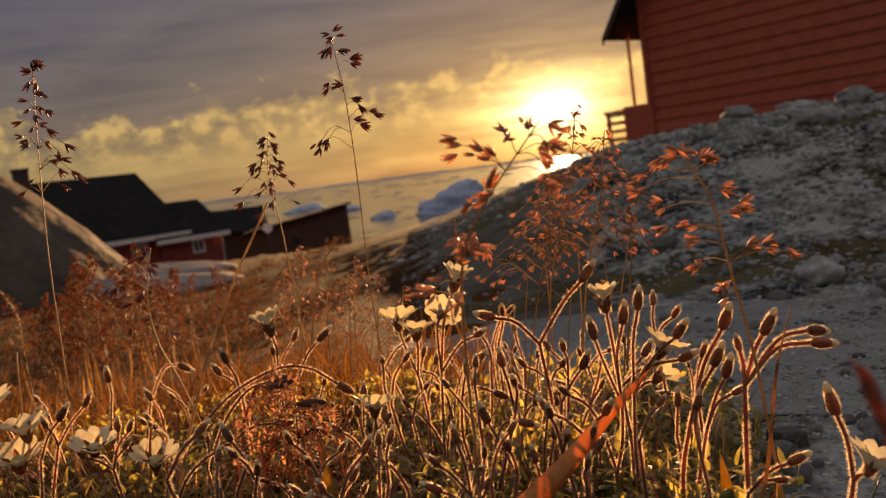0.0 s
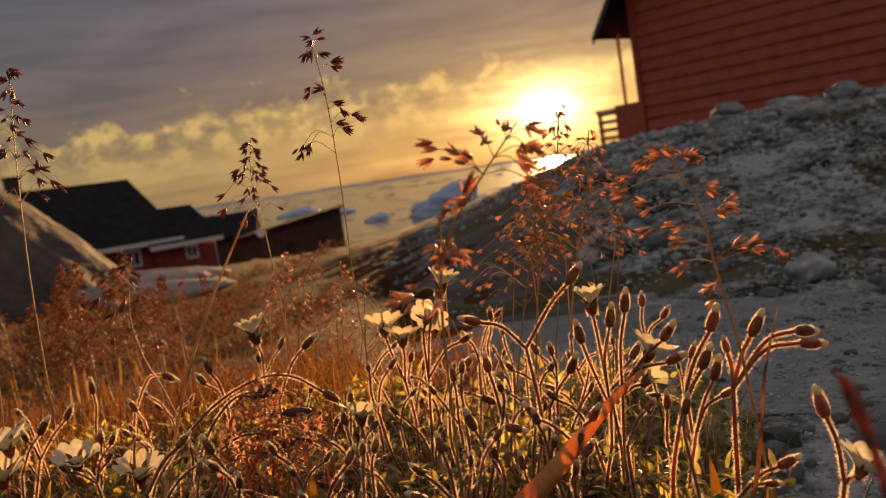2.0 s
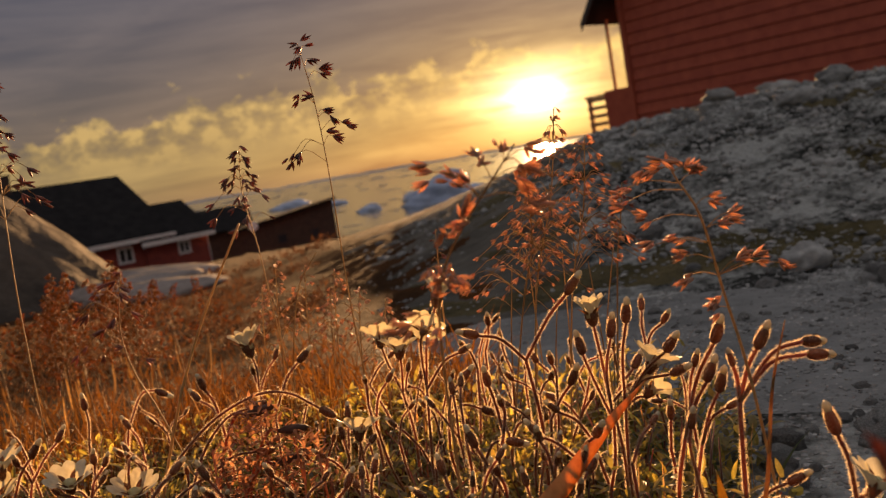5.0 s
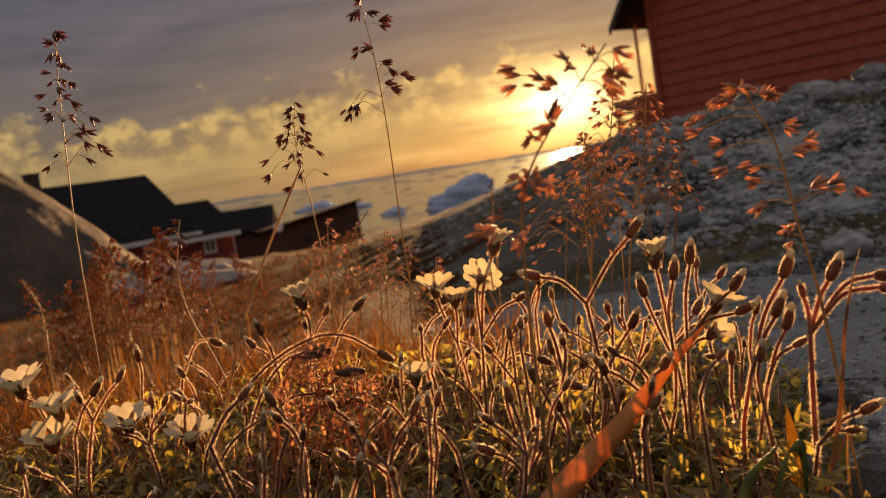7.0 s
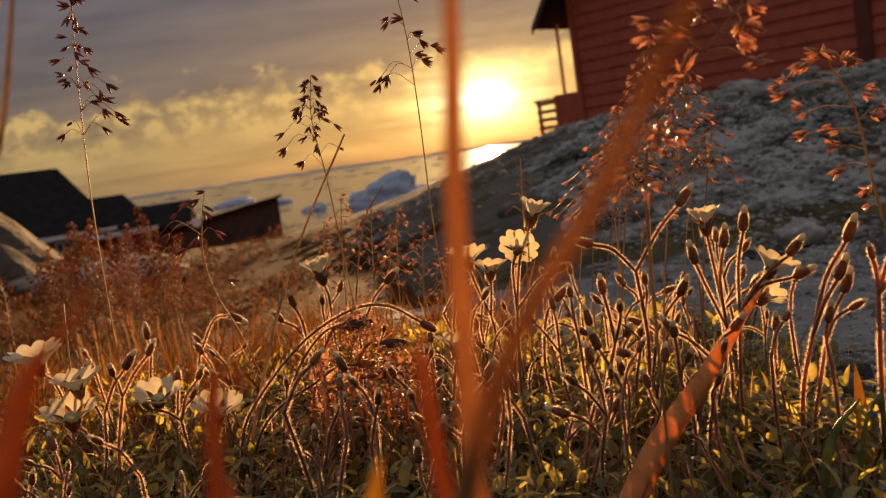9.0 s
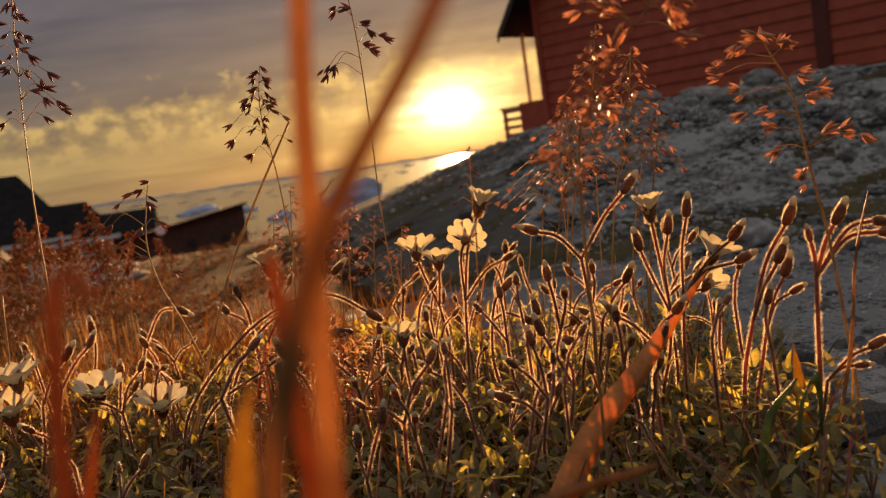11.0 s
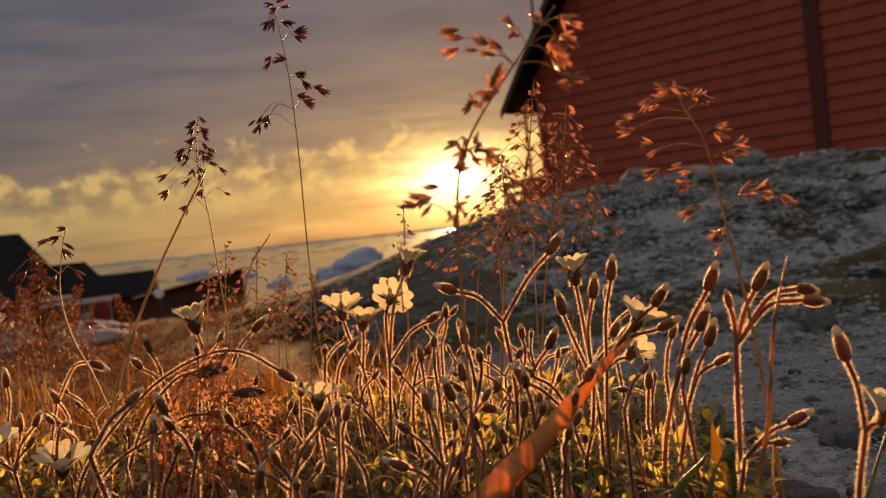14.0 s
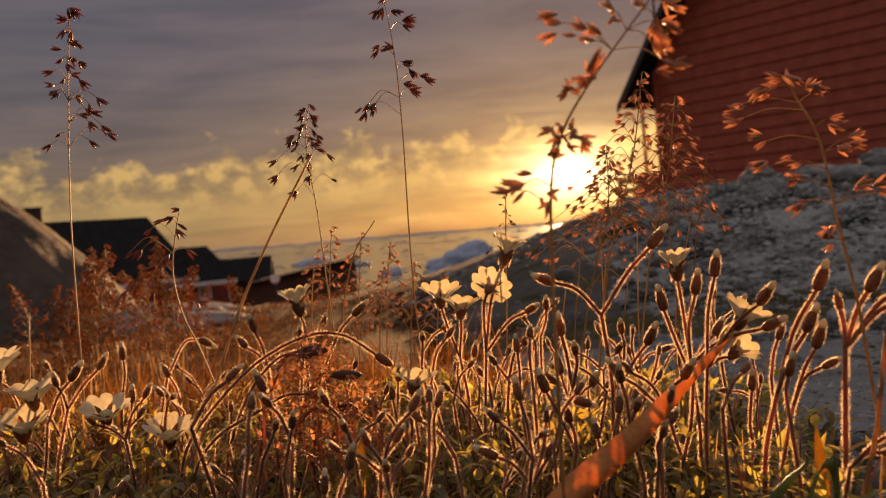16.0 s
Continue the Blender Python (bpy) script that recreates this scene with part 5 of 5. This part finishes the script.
def leaf_mat():
    rng = random.Random(51)
    for name, mat, count, label in (("leaf_mat", M_LEAF, 16500, "dense mat of small green leaves under the stems"),
                                    ("yellow_leaves", M_LEAF_YELLOW, 900, "scattered yellow and orange leaves in the mat")):
        bm = bmesh.new()
        for _ in range(count):
            x, y = rng.uniform(-0.42, 0.22), rng.uniform(0.20, 0.75)
            if x > 0.042 + 0.22 * y + 0.04 * noise.noise((x * 20, y * 20, 3)):
                continue
            if ((x + 0.10) / 0.33) ** 2 + ((y - 0.47) / 0.29) ** 2 > 1 + 0.5 * noise.noise((x * 12, y * 12, 6)) + rng.uniform(-0.15, 0.15):
                continue
            z = ground_z(x, y) + rng.uniform(0.0, 0.05) * (0.7 + 0.5 * noise.noise((x * 14, y * 14, 1)))
            leaf(bm, (x, y, z), (rng.uniform(-1, 1), rng.uniform(-1, 1), rng.uniform(0.1, 1.6)), (rng.uniform(-0.3, 0.3), rng.uniform(-0.3, 0.3), 1),
                 rng.uniform(0.006, 0.014), rng.uniform(0.003, 0.0056), rng.uniform(0.1, 1.1), 4)
        tagged(part(name, bm, mat), label, "leaves", kind="stuff")
    # short leafless reddish stalks, leaning all ways
    bm = bmesh.new()
    for _ in range(900):
        x, y = rng.uniform(-0.36, 0.15), rng.uniform(0.26, 0.66)
        if x > 0.04 + 0.2 * y:
            continue
        z, h, a, t = ground_z(x, y), rng.uniform(0.02, 0.06), rng.uniform(0, 6.28), rng.uniform(0.1, 0.9)
        dx, dy = math.cos(a) * math.sin(t) * h, math.sin(a) * math.sin(t) * h
        tube(bm, [(x, y, z - 0.002), (x + dx * 0.4, y + dy * 0.4, z + h * 0.5), (x + dx, y + dy, z + h * math.cos(t * 0.7))], [0.0007, 0.0006, 0.0003], 4)
    tagged(part("bare_stalks", bm, M_STEM), "short reddish leafless stalks among the leaves", "stalks", kind="stuff")
    # thin dry and green grass between the stems
    for name, mat, count, hi, label in (("dry_grass", M_BLADE, 1200, 0.075, "thin dry orange grass blades among the stems"),
                                        ("green_grass", M_BLADE_GREEN, 900, 0.06, "thin green grass blades among the stems"),
                                        ("red_grass", M_BLADE_RED, 220, 0.065, "thin red grass blades among the stems")):
        bm = bmesh.new()
        for _ in range(count):
            x, y = rng.uniform(-0.42, 0.2), rng.uniform(0.24, 0.75)
            if x > 0.05 + 0.22 * y or (name == "dry_grass" and x > -0.06 and rng.random() < 0.7):
                continue
            h = rng.uniform(0.3, 1.0) * hi
            leaf(bm, (x, y, ground_z(x, y) - 0.003), (rng.gauss(0, 0.45), rng.gauss(0, 0.45), 1.2), (rng.uniform(-1, 1), rng.uniform(-1, 1), 0.2), h, rng.uniform(0.0008, 0.0020), rng.uniform(0, 1.6), 5)
        tagged(part(name, bm, mat), label, "grass", kind="stuff")


leaf_mat()


def meadow():
    """Dry orange grass on the slope to the left of the path, with hazy seed heads."""
    rng = random.Random(61)
    bm = bmesh.new()
    n = 0
    while n < 8500:
        r = 0.66 * (7.0 / 0.66) ** (rng.random() ** 1.3)
        az = radians(rng.uniform(-34, 2))
        if math.degrees(az) > -4 - 3 * (r - 0.7) and r > 0.9:
            continue
        x, y = r * math.sin(az), r * math.cos(az)
        h = rng.uniform(0.02, 0.095) * (1 + 0.4 * noise.noise((x * 3, y * 3, 0))) * (1.1 if r < 0.95 else 0.62 if r < 1.3 else 0.45)
        leaf(bm, (x, y, ground_z(x, y) - 0.01), (rng.gauss(0, 0.6), rng.gauss(0, 0.6), 1.2), (rng.uniform(-1, 1), rng.uniform(-1, 1), 0.2), h, 0.0009 + 0.0008 * r, rng.uniform(0, 1.8), 4)
        n += 1
    tagged(part("meadow_grass", bm, M_MEADOW), "dry orange meadow grass on the slope", "grass", kind="stuff")
    # feathery seed heads standing over the meadow
    forms = []
    for k in range(5):
        h = rng.uniform(0.15, 0.19)
        ax = [(3 + k, -3, 0.0), (3 + k + 0.004, -3, h * 0.5), (3 + k + 0.008, -3, h * 0.8), (3 + k + rng.uniform(-0.02, 0.02), -3, h)]
        z0 = ground_z(3 + k, -3)
        ax = [(a, b, c + z0) for a, b, c in ax]
        forms.append(grass(ax, sprays(ax, 90, 0.032, rng, 0.32), 0.0046, "feathery orange flowering grass in the meadow", rng, culm=0.0008, group="meadow grasses", kinds=FEATHERY))
    spots = []
    while len(spots) < 25:
        r, az = rng.uniform(0.80, 1.45), rng.uniform(-24, -10)
        if len(spots) % 3:
            r, az = rng.uniform(0.9, 1.3), rng.gauss(-21, 2.0)
        spots.append((r, az))
    for k, (r, a) in enumerate(spots):
        x, y = r * math.sin(radians(a)), r * math.cos(radians(a))
        m = Matrix.Translation((x, y, ground_z(x, y) - 0.01)) @ Euler((rng.uniform(-0.1, 0.1), rng.uniform(-0.1, 0.1), rng.uniform(0, 6.28))).to_matrix().to_4x4()
        if k < len(forms):
            forms[k].matrix_basis = m
        else:
            copy_thing(forms[k % len(forms)], m)


def shrubs():
    """Low reddish dwarf shrubs in clumps on the slope beyond the meadow."""
    rng = random.Random(81)
    bm = bmesh.new()
    for _ in range(120):
        r, az = 1.6 * (6.5 / 1.6) ** rng.random(), radians(rng.uniform(-24, -6))
        cx, cy = r * math.sin(az), r * math.cos(az)
        size = rng.uniform(0.04, 0.09) * (0.5 + 0.22 * r)
        for _ in range(60):
            a, d = rng.uniform(0, 6.28), size * rng.random() ** 0.6
            x, y = cx + math.cos(a) * d, cy + math.sin(a) * d
            z = ground_z(x, y) + size * 0.42 * (1 - (d / size) ** 2) * rng.random()
            leaf(bm, (x, y, z), (rng.uniform(-1, 1), rng.uniform(-1, 1), rng.uniform(0, 1.2)), (rng.uniform(-0.5, 0.5), rng.uniform(-0.5, 0.5), 1), size * rng.uniform(0.12, 0.3), size * 0.07, 0.4, 3)
    tagged(part("dwarf_shrubs", bm, M_SHRUB), "low reddish brown dwarf shrubs covering the slope", "shrubs", kind="stuff")


shrubs()
M_MEADOW = material("meadow_blades", (0.115, 0.038, 0.004), (0.25, 0.098, 0.010), 0.65, 6, through_light=0.4, per_object=0.5)
meadow()

# ---- stones, last ----


def stones():
    rng = random.Random(71)
    shapes = []
    for s in range(7):
        bm = bmesh.new()
        lump(bm, Matrix.Diagonal((1, 0.8, 0.6, 1)), random.Random(100 + s), 2, 0.42, 1.1)
        shapes.append(mesh_of("stone", bm, M_STONE, smooth=False))
    placed = 0
    while placed < 280:
        az, r = rng.uniform(2, 29), 1.0 + 2.0 * rng.random() ** 1.1
        x, y = r * math.sin(radians(az)), r * math.cos(radians(az))
        if placed < 110:
            az, r = rng.uniform(13, 31), rng.uniform(0.40, 0.64) if placed % 2 else rng.uniform(0.6, 1.15)
            x, y = r * math.sin(radians(az)), r * math.cos(radians(az))
        elif az < 10 and rng.random() < 0.85:
            continue
        elif noise.noise((x * 2.2, y * 2.2, 5)) < -0.15 and r > 1.5:
            continue
        if 1.15 < r < 1.45 and az < 19 and rng.random() < 0.85:
            continue
        s = rng.uniform(0.004, 0.014) * (1 + 0.9 * (rng.random() > 0.88)) * ((0.7 + 0.35 * r) if r > 1.2 or r < 0.62 else 0.4)
        ob = new("stone", shapes[rng.randrange(7)])
        ob.matrix_world = Matrix.Translation((x, y, ground_z(x, y) + s * 0.12)) @ Euler((rng.uniform(-0.4, 0.4), rng.uniform(-0.4, 0.4), rng.uniform(0, 6.28))).to_matrix().to_4x4() @ Matrix.Diagonal((s, s, s, 1))
        tagged(ob, "small grey angular stone lying on the gravel", "stone", "stones on the bank")
        placed += 1
    verts, faces = [], []
    ico = bmesh.new()
    bmesh.ops.create_icosphere(ico, subdivisions=1, radius=1.0)
    iv, jf = [v.co.copy() for v in ico.verts], [[v.index for v in f.verts] for f in ico.faces]
    ico.free()
    for n in range(30000):
        az, r = rng.uniform(-4, 30), 0.9 + 2.7 * rng.random()
        if n > 21000:
            az, r = rng.uniform(9, 32), rng.uniform(0.42, 1.35)
        x, y = r * math.sin(radians(az)), r * math.cos(radians(az))
        clump = noise.noise((x * 3, y * 3, 8))
        if 1.0 < r < 1.42 and az < 21 and rng.random() < 0.8:
            continue
        if az < 11 and r > 1.25 and rng.random() < 0.92:
            continue
        if clump < -0.1 and rng.random() < 0.75 and n < 21000:
            continue
        if 0.7 < r < 1.25 and rng.random() < 0.6:
            continue
        s = rng.uniform(0.0015, 0.006) * (0.25 + 0.5 * r) * (0.75 + 1.3 * (r > 1.4) * rng.random() ** 4)
        z = ground_z(x, y)
        k = len(verts)
        a = rng.uniform(0, 6.28)
        sx, sy, sz = s * rng.uniform(0.7, 1.4), s * rng.uniform(0.6, 1.1), s * rng.uniform(0.4, 0.9)
        for v in iv:
            j = 1 + rng.uniform(-0.25, 0.25)
            verts.append((x + (v.x * sx * math.cos(a) - v.y * sy * math.sin(a)) * j, y + (v.x * sx * math.sin(a) + v.y * sy * math.cos(a)) * j, z + v.z * sz * j))
        faces.extend([[i + k for i in f] for f in jf])
    me = bpy.data.meshes.new("gravel")
    me.from_pydata(verts, [], faces)
    me.materials.append(M_STONE)
    tagged(new("gravel", me), "loose grey gravel over the path and bank", "gravel", kind="stuff")


stones()
